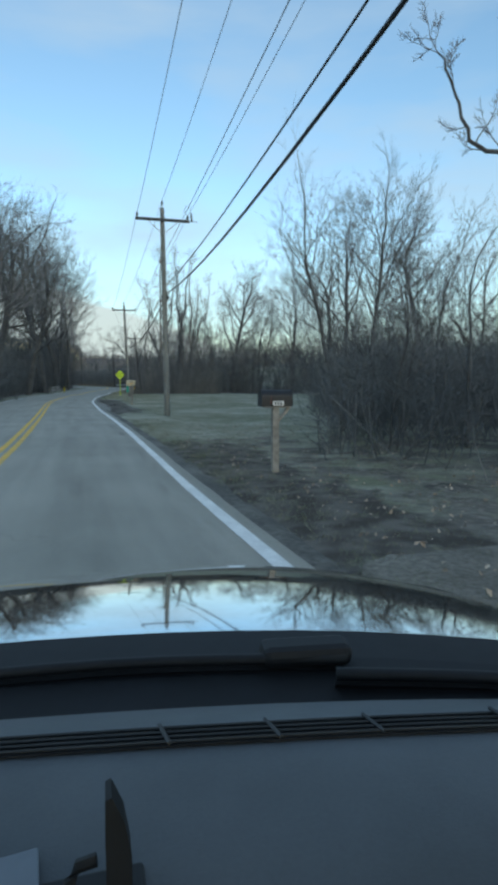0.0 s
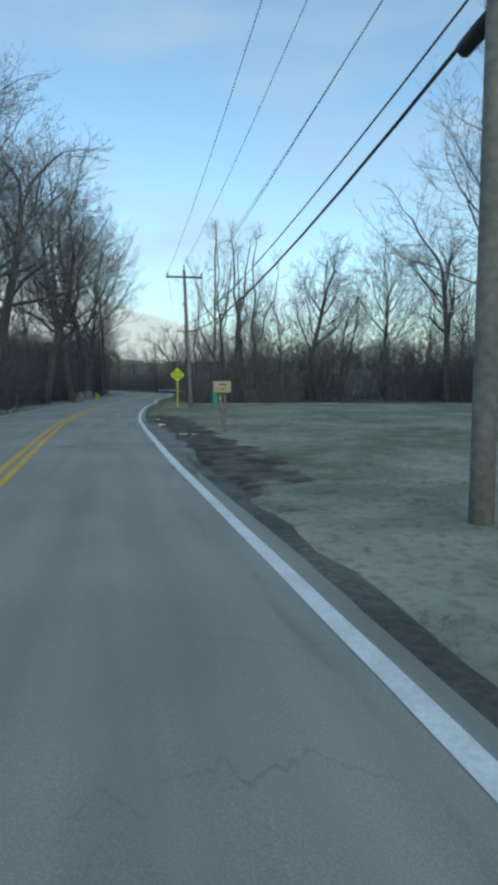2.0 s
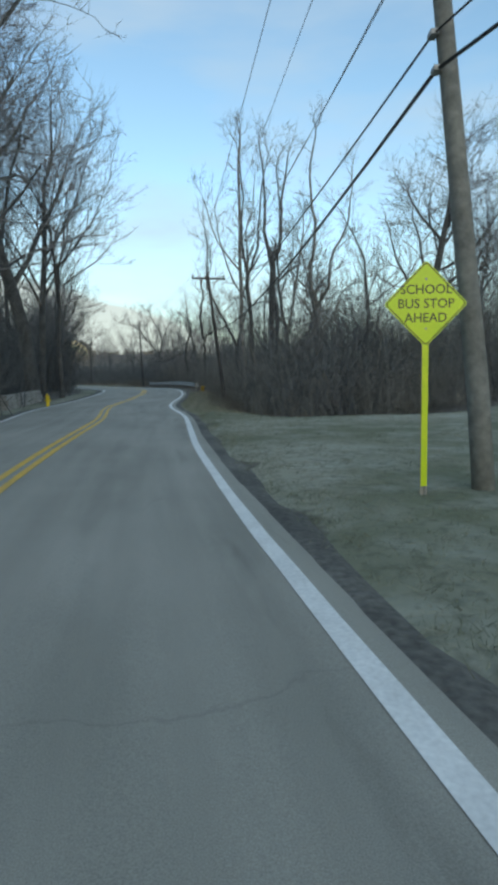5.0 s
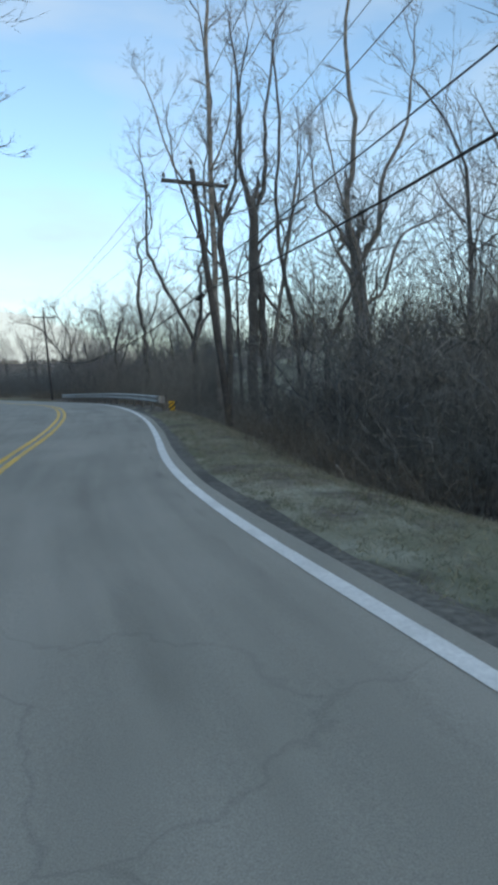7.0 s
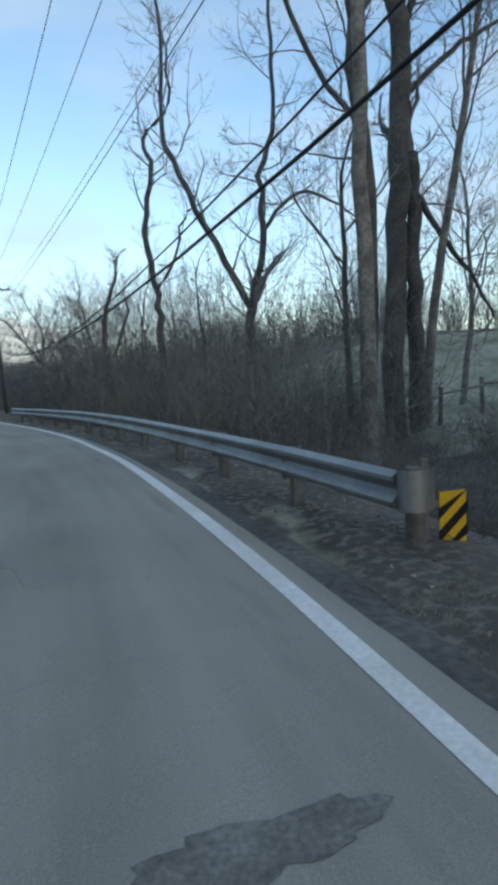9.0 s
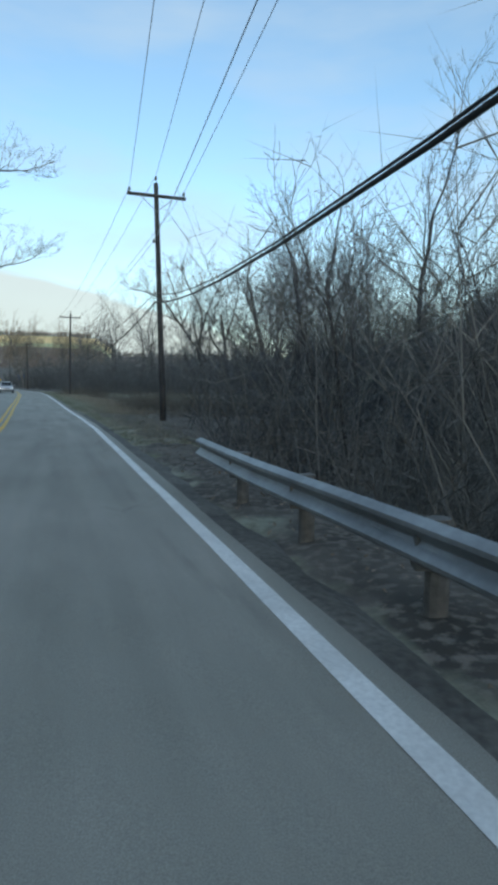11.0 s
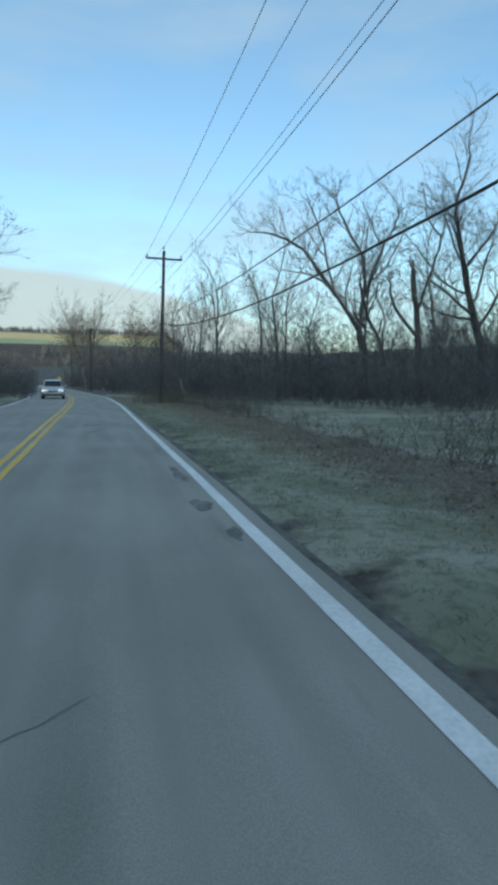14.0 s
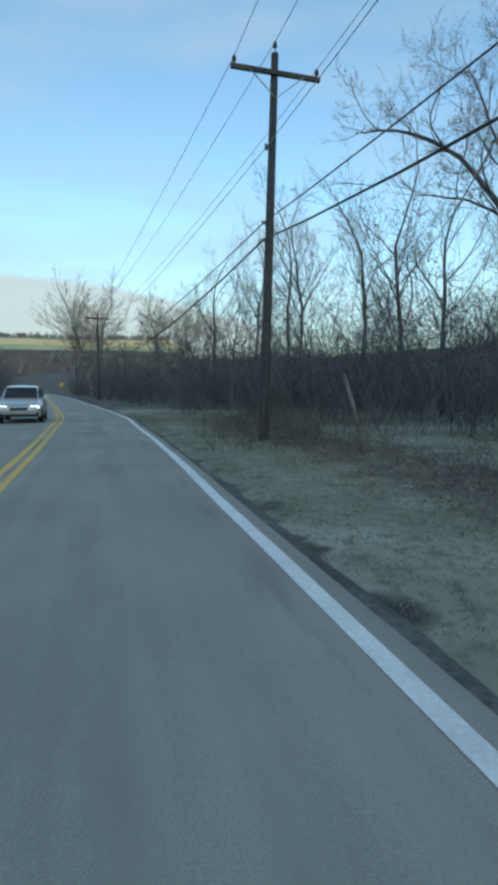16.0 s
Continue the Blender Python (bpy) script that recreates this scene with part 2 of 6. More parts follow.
def road_offset(x, y):
    """Signed distance from the right edge line (right positive); arrays or numbers."""
    x, y = np.atleast_1d(x).astype(float), np.atleast_1d(y).astype(float)
    out = np.empty(len(x))
    for a in range(0, len(x), 4000):
        d = (x[a:a + 4000, None] - EDGE_A[None, :, 0]) ** 2 + (y[a:a + 4000, None] - EDGE_A[None, :, 1]) ** 2
        k = d.argmin(1)
        v = np.stack([x[a:a + 4000], y[a:a + 4000]], 1) - EDGE_A[k]
        s = np.sign((v * EDGE_NA[k]).sum(1))
        out[a:a + 4000] = s * np.sqrt(d[np.arange(len(k)), k])
    return out


def bump_noise(x, y):
    return (0.5 * np.sin(x * 0.35 + 1.3 * np.sin(y * 0.21)) * np.sin(y * 0.31 + 0.7) + 0.3 * np.sin(x * 0.9 + y * 0.7) * np.sin(y * 1.1 - 0.4 * x) + 0.15 * np.sin(2.3 * x - 1.1 * y) * np.sin(1.9 * y + x))


def smooth_step(a, b, t):
    t = np.clip((t - a) / (b - a), 0, 1)
    return t * t * (3 - 2 * t)


def ground_z(x, y, d=None):
    x, y = np.atleast_1d(x).astype(float), np.atleast_1d(y).astype(float)
    d = road_offset(x, y) if d is None else d
    z = base_z(y)
    out_r, out_l = np.clip(d - 0.35, 0, None), np.clip(-d - WIDE - 0.6, 0, None)
    off = np.maximum(out_r, out_l)
    inside = off <= 0
    z = z - 0.13 * (1 - smooth_step(0.0, 0.35, off))
    z = z + bump_noise(x, y) * 0.07 * smooth_step(0.3, 4, off)
    # ditch and dropping bank on the right before and behind the guard rail
    w = smooth_step(70, 82, y) * (1 - smooth_step(132, 142, y))
    z = z - w * 1.2 * smooth_step(1.6, 5.0, d) * np.where(d > 0, 1, 0) * (1 - 0.8 * smooth_step(9, 14, d))
    # the wooded bank on the left climbs
    z = z + 1.6 * smooth_step(4, 30, out_l) * smooth_step(-40, 20, y)
    # wooded slopes behind the field, the weeds and the left-hand wood
    z = z + 6 * smooth_step(0, 60, y - 98 + 0.1 * x) * smooth_step(12, 34, d) * (1 - smooth_step(150, 190, y))
    z = z + 9 * smooth_step(0, 50, (y - 204) * 0.55 + (x + 40) * 0.6) * smooth_step(20, 44, d) * smooth_step(140, 170, y)
    z = z + 8 * smooth_step(24, 70, out_l) * (1 - smooth_step(130, 170, y))
    # gentle far hills
    r = np.hypot(x + 25, y - 90)
    z = z + 10 * smooth_step(220, 900, r) * (0.55 + 0.45 * np.sin(np.arctan2(y - 90, x + 25) * 3 + 0.6))
    return z


def gz(x, y):
    return float(ground_z(x, y)[0])


def zone_value(x, y, d):
    """Ground cover: 0 frosty field grass, 1 leaf litter under the brush."""
    litter = np.maximum(smooth_step(2.6, 4.5, d) * smooth_step(72, 78, y) * (1 - smooth_step(137, 143, y)), 0)
    litter = np.maximum(litter, smooth_step(1.0, 3, -d - WIDE))
    litter = np.maximum(litter, smooth_step(-2, 2, y - 84 + 0.15 * x) * smooth_step(8, 12, d) * (1 - smooth_step(140, 150, y)))
    litter = np.maximum(litter, 0.8 * smooth_step(0.6, 1.4, d) * smooth_step(126, 134, y) * (1 - smooth_step(146, 156, y)))
    litter = np.maximum(litter, 0.72 * smooth_step(2.1, 3.2, d) * (1 - smooth_step(4.4, 6.6, d)) * smooth_step(144, 152, y) * (1 - smooth_step(196, 204, y)))
    litter = np.maximum(litter, smooth_step(1.2, 2.2, d) * (1 - smooth_step(14, 20, y)) * 0.55)
    litter = np.maximum(litter, smooth_step(0.45, 0.75, d) * smooth_step(93, 97, y) * (1 - smooth_step(128, 134, y)))
    litter = np.maximum(litter, smooth_step(200, 216, y))
    litter = np.maximum(litter, 0.5 * smooth_step(0.3, 0.8, d) * smooth_step(74, 80, y) * (1 - smooth_step(128, 134, y)))
    litter = litter * (1 - smooth_step(-14.5, -12.5, x) * (1 - smooth_step(10, 14, x)) * smooth_step(107, 110, y) * (1 - smooth_step(138, 142, y)))
    return np.clip(litter, 0, 1)


def ground_material():
    mat = bpy.data.materials.new("ground_cover")
    mat.use_nodes = True
    nt = mat.node_tree
    n, l = nt.nodes.new, nt.links.new
    bsdf = nt.nodes["Principled BSDF"]
    tc, at = n("ShaderNodeTexCoord"), n("ShaderNodeAttribute")
    at.attribute_name = "litter"
    mud_at = n("ShaderNodeAttribute")
    mud_at.attribute_name = "mud"

    def noise_node(scale, detail=5, stretch=None):
        q = n("ShaderNodeTexNoise")
        q.inputs["Scale"].default_value, q.inputs["Detail"].default_value = scale, detail
        if stretch:
            mp = n("ShaderNodeMapping")
            mp.inputs["Scale"].default_value = stretch
            l(tc.outputs["Object"], mp.inputs[0])
            l(mp.outputs[0], q.inputs[0])
        else:
            l(tc.outputs["Object"], q.inputs[0])
        return q.outputs[0]

    def ramp(src, a, b, lo=0.0, hi=1.0):
        q = n("ShaderNodeMapRange")
        for k, v in enumerate((a, b, lo, hi)):
            q.inputs[k + 1].default_value = v
        l(src, q.inputs[0])
        return q.outputs[0]

    def mix(fac, a, b):
        q = n("ShaderNodeMix")
        q.data_type = "RGBA"
        for k, v in ((0, fac), (6, a), (7, b)):
            if isinstance(v, tuple):
                q.inputs[k].default_value = (*v, 1)
            else:
                l(v, q.inputs[k])
        return q.outputs[2]

    grass = mix(ramp(noise_node(0.22), 0.4, 0.62), (0.20, 0.21, 0.138), (0.38, 0.37, 0.29))
    frost = mix(ramp(noise_node(1.1, 6), 0.46, 0.66, 0, 0.4), grass, (0.5, 0.5, 0.43))
    tufts = mix(ramp(noise_node(7, 6), 0.5, 0.7, 0, 0.55), frost, (0.11, 0.115, 0.082))
    litter = mix(ramp(noise_node(0.6), 0.4, 0.6), (0.082, 0.076, 0.066), (0.155, 0.142, 0.122))
    leaves = mix(ramp(noise_node(9, 6), 0.48, 0.62), litter, (0.23, 0.205, 0.175))
    edge = n("ShaderNodeMath")
    edge.operation = "ADD"
    l(at.outputs["Fac"], edge.inputs[0])
    l(ramp(noise_node(0.9, 6), 0.3, 0.7, -0.35, 0.35), edge.inputs[1])
    colour = mix(ramp(edge.outputs[0], 0.35, 0.65), tufts, leaves)
    mud_edge = n("ShaderNodeMath")
    mud_edge.operation = "ADD"
    l(mud_at.outputs["Fac"], mud_edge.inputs[0])
    l(ramp(noise_node(1.6, 6), 0.3, 0.7, -0.3, 0.3), mud_edge.inputs[1])
    mud = mix(ramp(noise_node(2.2, 6), 0.4, 0.62), (0.075, 0.066, 0.056), (0.17, 0.155, 0.135))
    colour = mix(ramp(mud_edge.outputs[0], 0.4, 0.6), colour, mud)
    l(colour, bsdf.inputs["Base Color"])
    bsdf.inputs["Roughness"].default_value = 0.95
    bsdf.inputs["Specular IOR Level"].default_value = 0.2
    b = n("ShaderNodeBump")
    b.inputs["Strength"].default_value, b.inputs["Distance"].default_value = 0.9, 0.06
    l(noise_node(6, 8), b.inputs["Height"])
    l(b.outputs[0], bsdf.inputs["Normal"])
    return mat


def build_ground():
    def lines(a, b, step, far):
        mid = np.arange(a, b + 1e-6, step)
        grow = step * np.cumsum(1.22 ** np.arange(1, 60))
        grow = grow[grow < far]
        return np.concatenate([a - grow[::-1], mid, b + grow])
    xs, ys = lines(-84, 24, 0.7, 3200), lines(-8, 215, 0.7, 3200)
    gx, gy = np.meshgrid(xs, ys)
    x, y = gx.ravel(), gy.ravel()
    near = (np.abs(x + 30) < 180) & (np.abs(y - 110) < 250)
    d = np.full(len(x), 50.0)
    d[near] = road_offset(x[near], y[near])
    z = ground_z(x, y, d)
    nx, ny = len(xs), len(ys)
    i = np.arange(nx * ny).reshape(ny, nx)
    f = np.stack([i[:-1, :-1], i[:-1, 1:], i[1:, 1:], i[1:, :-1]], -1).reshape(-1, 4)
    me = bpy.data.meshes.new("ground")
    me.from_pydata(np.stack([x, y, z], 1).tolist(), [], f.tolist())
    me.polygons.foreach_set("use_smooth", [True] * len(f))
    a = me.attributes.new("litter", "FLOAT", "POINT")
    a.data.foreach_set("value", zone_value(x, y, d).astype(np.float32))
    mud = me.attributes.new("mud", "FLOAT", "POINT")
    pull = smooth_step(26, 32, y) * (1 - smooth_step(46, 52, y)) * (1 - smooth_step(1.6, 2.6, d)) + smooth_step(3, 6, y) * (1 - smooth_step(12, 17, y)) * (1 - smooth_step(1.8, 2.8, d))
    mud.data.foreach_set("value", np.clip(pull * (d > 0) + 0.75 * (1 - smooth_step(0.4, 0.75, np.abs(d))), 0, 1).astype(np.float32))
    me.materials.append(ground_material())
    return tagged(new("ground", me), "frosty mown grass and brown leaf litter beside the road", "ground", kind="structure")


def asphalt_material():
    mat = material("asphalt", (0.33, 0.32, 0.275), 0.85, second=(0.385, 0.37, 0.32), scale=0.35, fine=150, amount=0.25, bump=0.35, bump_scale=260)
    nt = mat.node_tree
    n, l = nt.nodes.new, nt.links.new
    bsdf, hsv = nt.nodes["Principled BSDF"], [k for k in nt.nodes if k.type == "HUE_SAT"][0]
    tc = n("ShaderNodeTexCoord")
    warp, vor = n("ShaderNodeTexNoise"), n("ShaderNodeTexVoronoi")
    warp.inputs["Scale"].default_value, warp.inputs["Detail"].default_value = 0.9, 6
    add = n("ShaderNodeMix")
    add.data_type = "RGBA"
    add.blend_type = "ADD"
    add.inputs[0].default_value = 1.1
    l(tc.outputs["Object"], warp.inputs[0])
    l(tc.outputs["Object"], add.inputs[6])
    l(warp.outputs["Color"], add.inputs[7])
    vor.feature = "DISTANCE_TO_EDGE"
    vor.inputs["Scale"].default_value = 0.24
    l(add.outputs[2], vor.inputs[0])
    crack, patch, pn, keep = n("ShaderNodeMapRange"), n("ShaderNodeMapRange"), n("ShaderNodeTexNoise"), n("ShaderNodeMath")
    crack.inputs[1].default_value, crack.inputs[2].default_value, crack.inputs[3].default_value, crack.inputs[4].default_value = 0.0, 0.004, 0.16, 0.0
    l(vor.outputs["Distance"], crack.inputs[0])
    pn.inputs["Scale"].default_value, pn.inputs["Detail"].default_value = 0.12, 3
    l(tc.outputs["Object"], pn.inputs[0])
    patch.inputs[1].default_value, patch.inputs[2].default_value = 0.50, 0.58
    l(pn.outputs[0], patch.inputs[0])
    keep.operation = "MULTIPLY"
    l(crack.outputs[0], keep.inputs[0])
    l(patch.outputs[0], keep.inputs[1])
    mix = n("ShaderNodeMix")
    mix.data_type = "RGBA"
    l(keep.outputs[0], mix.inputs[0])
    l(hsv.outputs[0], mix.inputs[6])
    mix.inputs[7].default_value = (0.03, 0.03, 0.032, 1)

    # wear that runs with the lanes: tyre tracks, a darker oil strip between them, cracks across
    def value(op, a, b=0.0, clamp=False):
        q = n("ShaderNodeMath")
        q.operation, q.use_clamp = op, clamp
        for k, v in enumerate((a, b)):
            if isinstance(v, (int, float)):
                q.inputs[k].default_value = v
            else:
                l(v, q.inputs[k])
        return q.outputs[0]

    def lane_noise(across, along, detail):
        xyz, q = n("ShaderNodeCombineXYZ"), n("ShaderNodeTexNoise")
        l(value("MULTIPLY", off, across), xyz.inputs[0])
        l(value("MULTIPLY", run, along), xyz.inputs[1])
        q.inputs["Scale"].default_value, q.inputs["Detail"].default_value = 1.0, detail
        l(xyz.outputs[0], q.inputs[0])
        return q.outputs[0]

    a1, a2 = n("ShaderNodeAttribute"), n("ShaderNodeAttribute")
    a1.attribute_name, a2.attribute_name = "off", "run"
    off, run = a1.outputs["Fac"], a2.outputs["Fac"]
    streaks = value("MULTIPLY", value("SUBTRACT", lane_noise(2.6, 0.16, 5), 0.5), 0.55)
    patches = value("MULTIPLY", value("SUBTRACT", lane_noise(0.9, 0.35, 6), 0.5), 0.26)
    strip = value("SUBTRACT", 1.0, value("MULTIPLY", value("ABSOLUTE", value("ADD", off, 1.5)), 2.2), True)
    oil = value("MULTIPLY", strip, value("MULTIPLY", value("SUBTRACT", lane_noise(1.5, 0.5, 6), 0.45, True), 0.8))
    edge_wear = value("MULTIPLY", value("SUBTRACT", 1.0, value("MULTIPLY", value("ABSOLUTE", value("ADD", off, 0.3)), 4.5), True), value("MULTIPLY", value("SUBTRACT", lane_noise(3.0, 0.45, 8), 0.53, True), 3.4))
    wave = value("FRACT", value("ADD", value("MULTIPLY", run, 0.115), value("MULTIPLY", lane_noise(0.5, 0.16, 7), 1.5)))
    across = value("MULTIPLY", value("SUBTRACT", 1.0, value("MULTIPLY", value("ABSOLUTE", value("SUBTRACT", wave, 0.5)), 230), True), value("MULTIPLY", value("SUBTRACT", lane_noise(0.9, 0.3, 3), 0.48, True), 5.0, True))
    tone = value("SUBTRACT", value("SUBTRACT", value("ADD", value("ADD", 1.0, streaks), patches), oil), value("ADD", value("MULTIPLY", across, 0.4), value("MULTIPLY", edge_wear, 0.6, True)))
    worn = n("ShaderNodeHueSaturation")
    l(value("MAXIMUM", tone, 0.25), worn.inputs["Value"])
    l(mix.outputs[2], worn.inputs["Color"])
    l(worn.outputs[0], bsdf.inputs["Base Color"])
    return mat


def swept(offsets, zs, i0=0, i1=None, wobble=0.0, seed=0, step=1):
    """A strip along the edge line: offsets to the right of it with heights over the road's base."""
    rnd = random.Random(seed)
    b = Build()
    idx = list(range(i0, len(EDGE) if i1 is None else i1, step))
    m = len(offsets)
    vs, fs = [], []
    drift = [rnd.uniform(0, 6.28) for _ in range(8)]
    for i in idx:
        z0 = float(base_z(EDGE[i].y))
        for k, (o, z) in enumerate(zip(offsets, zs)):
            w = wobble * (math.sin(i * 0.31 + drift[k % 8]) + 0.7 * math.sin(i * 0.83 + drift[(k + 3) % 8]) + rnd.uniform(-0.6, 0.6)) if k in (0, m - 1) else 0
            p = EDGE[i] + EDGE_N[i] * (o + w)
            vs.append((p.x, p.y, z0 + z))
    for a in range(len(idx) - 1):
        for k in range(m - 1):
            fs.append((a * m + k, (a + 1) * m + k, (a + 1) * m + k + 1, a * m + k + 1)[::-1])
    b.add(vs, fs)
    return b


def near_index(y):
    return int(np.argmin(np.abs(EDGE_A[:, 1] - y)))


def build_road():
    w = WIDE
    offs = [-w - 0.36, -w - 0.30, -w, (-w - LANE) / 2, -LANE, -LANE * 0.5, 0, 0.30, 0.42]
    zs = [-0.16, -0.02, 0.0, 0.02, 0.03, 0.02, 0.0, -0.012, -0.16]
    b = swept(offs, zs, wobble=0.02, seed=3)
    road = solid("road", b, asphalt_material(), "grey cracked asphalt two-lane road", "road", kind="structure", smooth=True)
    run = np.concatenate([[0], np.cumsum(np.linalg.norm(np.diff(EDGE_A, axis=0), axis=1))])
    for key, values in (("off", np.tile(offs, len(EDGE))), ("run", np.repeat(run, len(offs)))):
        road.data.attributes.new(key, "FLOAT", "POINT").data.foreach_set("value", values.astype(np.float32))
    solid("edge_line", swept([-0.075, 0.0, 0.075], [0.006] * 3, wobble=0.008, seed=5), M["line_white"], "worn white painted edge line on asphalt", "road marking", kind="structure")
    solid("edge_line", swept([-w - 0.06, -w + 0.06], [0.006] * 2, wobble=0.008, seed=6), M["line_white"], "worn white painted edge line on asphalt", "road marking", kind="structure")
    for o in (-LANE - 0.12, -LANE + 0.12):
        solid("centre_line", swept([o - 0.065, o + 0.065], [0.036] * 2, wobble=0.005, seed=7), M["line_yellow"], "worn yellow painted centre line", "road marking", kind="structure")
    mud = material("shoulder_mud", (0.085, 0.08, 0.07), 0.85, second=(0.165, 0.157, 0.135), scale=0.7, fine=14, amount=0.45, bump=1.0, bump_scale=12)
    turn = near_index(146)
    solid("road_shoulder", swept([0.16, 0.30, 0.45, 0.7], [-0.03, -0.004, -0.012, -0.09], 0, turn + 1, wobble=0.06, seed=11), mud, "dark muddy gravel shoulder beside the asphalt", "road shoulder", kind="structure", smooth=True)
    solid("road_shoulder", swept([0.16, 0.26, 0.34, 0.46], [-0.03, -0.006, -0.014, -0.09], turn, wobble=0.045, seed=12), mud, "dark muddy gravel shoulder beside the asphalt", "road shoulder", kind="structure", smooth=True)
    solid("road_shoulder", swept([-w - 1.1, -w - 0.26], [-0.09, -0.03], wobble=0.08, seed=15), mud, "dark muddy gravel shoulder beside the asphalt", "road shoulder", kind="structure", smooth=True)


# ---- utility poles, wires ----
def insulator(b, p):
    b.tube([p, p + Vector((0, 0, 0.05)), p + Vector((0, 0, 0.06)), p + Vector((0, 0, 0.12)), p + Vector((0, 0, 0.13)), p + Vector((0, 0, 0.2))], [0.02, 0.02, 0.06, 0.05, 0.06, 0.03], 8)


def utility_pole(base, top, along, label, cables=(5.8, 5.4), wood="pole_wood"):
    """A wooden pole from base to top with a cross-arm square to the way of the wires. Returns where each wire is tied."""
    base, top = Vector(base), Vector(top)
    ob = thing("utility_pole", label, "utility pole", Matrix.Translation(base), "poles along the road")
    d = top - base
    axis = d.normalized()
    side = Vector((along.y, -along.x, 0)).normalized()
    b = Build()
    n = 8
    b.tube([d * (k / n) - (Vector((0, 0, 0.5)) if k == 0 else Vector()) for k in range(n + 1)], [0.14 - 0.045 * k / n for k in range(n + 1)], 12)
    part("pole", b, M[wood], ob, smooth=True)
    h = d.length
    arm_c = d * ((h - 0.55) / h)
    turn = Matrix.Translation(arm_c - along.normalized() * 0.15) @ Matrix((side, along.normalized(), side.cross(along.normalized()))).transposed().to_4x4()
    part("cross_arm", Build().box((2.44, 0.1, 0.12), turn, 0.012), M["pole_wood"], ob)
    ties = {}
    for s, key in ((-1, "left"), (1, "right")):
        br = Build()
        br.tube([arm_c + side * (0.75 * s) - along.normalized() * 0.21 - Vector((0, 0, 0.02)), arm_c - along.normalized() * 0.15 - Vector((0, 0, 0.62))], 0.014, 5)
        part("brace", br, M["steel"], ob)
        p = arm_c + side * (1.13 * s) - along.normalized() * 0.15 + Vector((0, 0, 0.06))
        bi = Build()
        insulator(bi, p)
        part("insulator", bi, M["insulator"], ob, smooth=True)
        ties[key] = base + p + Vector((0, 0, 0.18))
    bi = Build()
    insulator(bi, d + axis * 0.1)
    part("insulator", bi, M["insulator"], ob, smooth=True)
    bi2 = Build()
    bi2.tube([d - axis * 0.2 + side * 0.1, d + axis * 0.12], 0.02, 5)
    part("top_pin", bi2, M["steel"], ob)
    ties["top"] = base + d + axis * 0.3
    q = d * ((h - 2.35) / h) - side * 0.16
    sp = Build()
    sp.tube([q + Vector((0, 0, -0.08)), q, q + Vector((0, 0, 0.08))], [0.03, 0.055, 0.03], 8)
    part("spool", sp, M["insulator"], ob, smooth=True)
    ties["neutral"] = base + q
    for key, z in (("upper_cable", cables[0]), ("lower_cable", cables[1])):
        q = d * ((z - base.z) / h) + side * 0.17 * (1 if wood == "pole_grey" and top.y < 40 else -1)
        cl = Build().box((0.1, 0.16, 0.07), Matrix.Translation(q), 0.01)
        part("clamp", cl, M["steel"], ob)
        ties[key] = base + q
    return ties


def wire(a, b, sag, r, mat, name, label, sides=4, n=14):
    pts = []
    for k in range(n + 1):
        t = k / n
        p = a.lerp(b, t)
        p.z -= sag * 4 * t * (1 - t)
        pts.append(p)
    solid(name, Build().tube(pts, r, sides), mat, label, "cable", "wires between the poles", smooth=True)


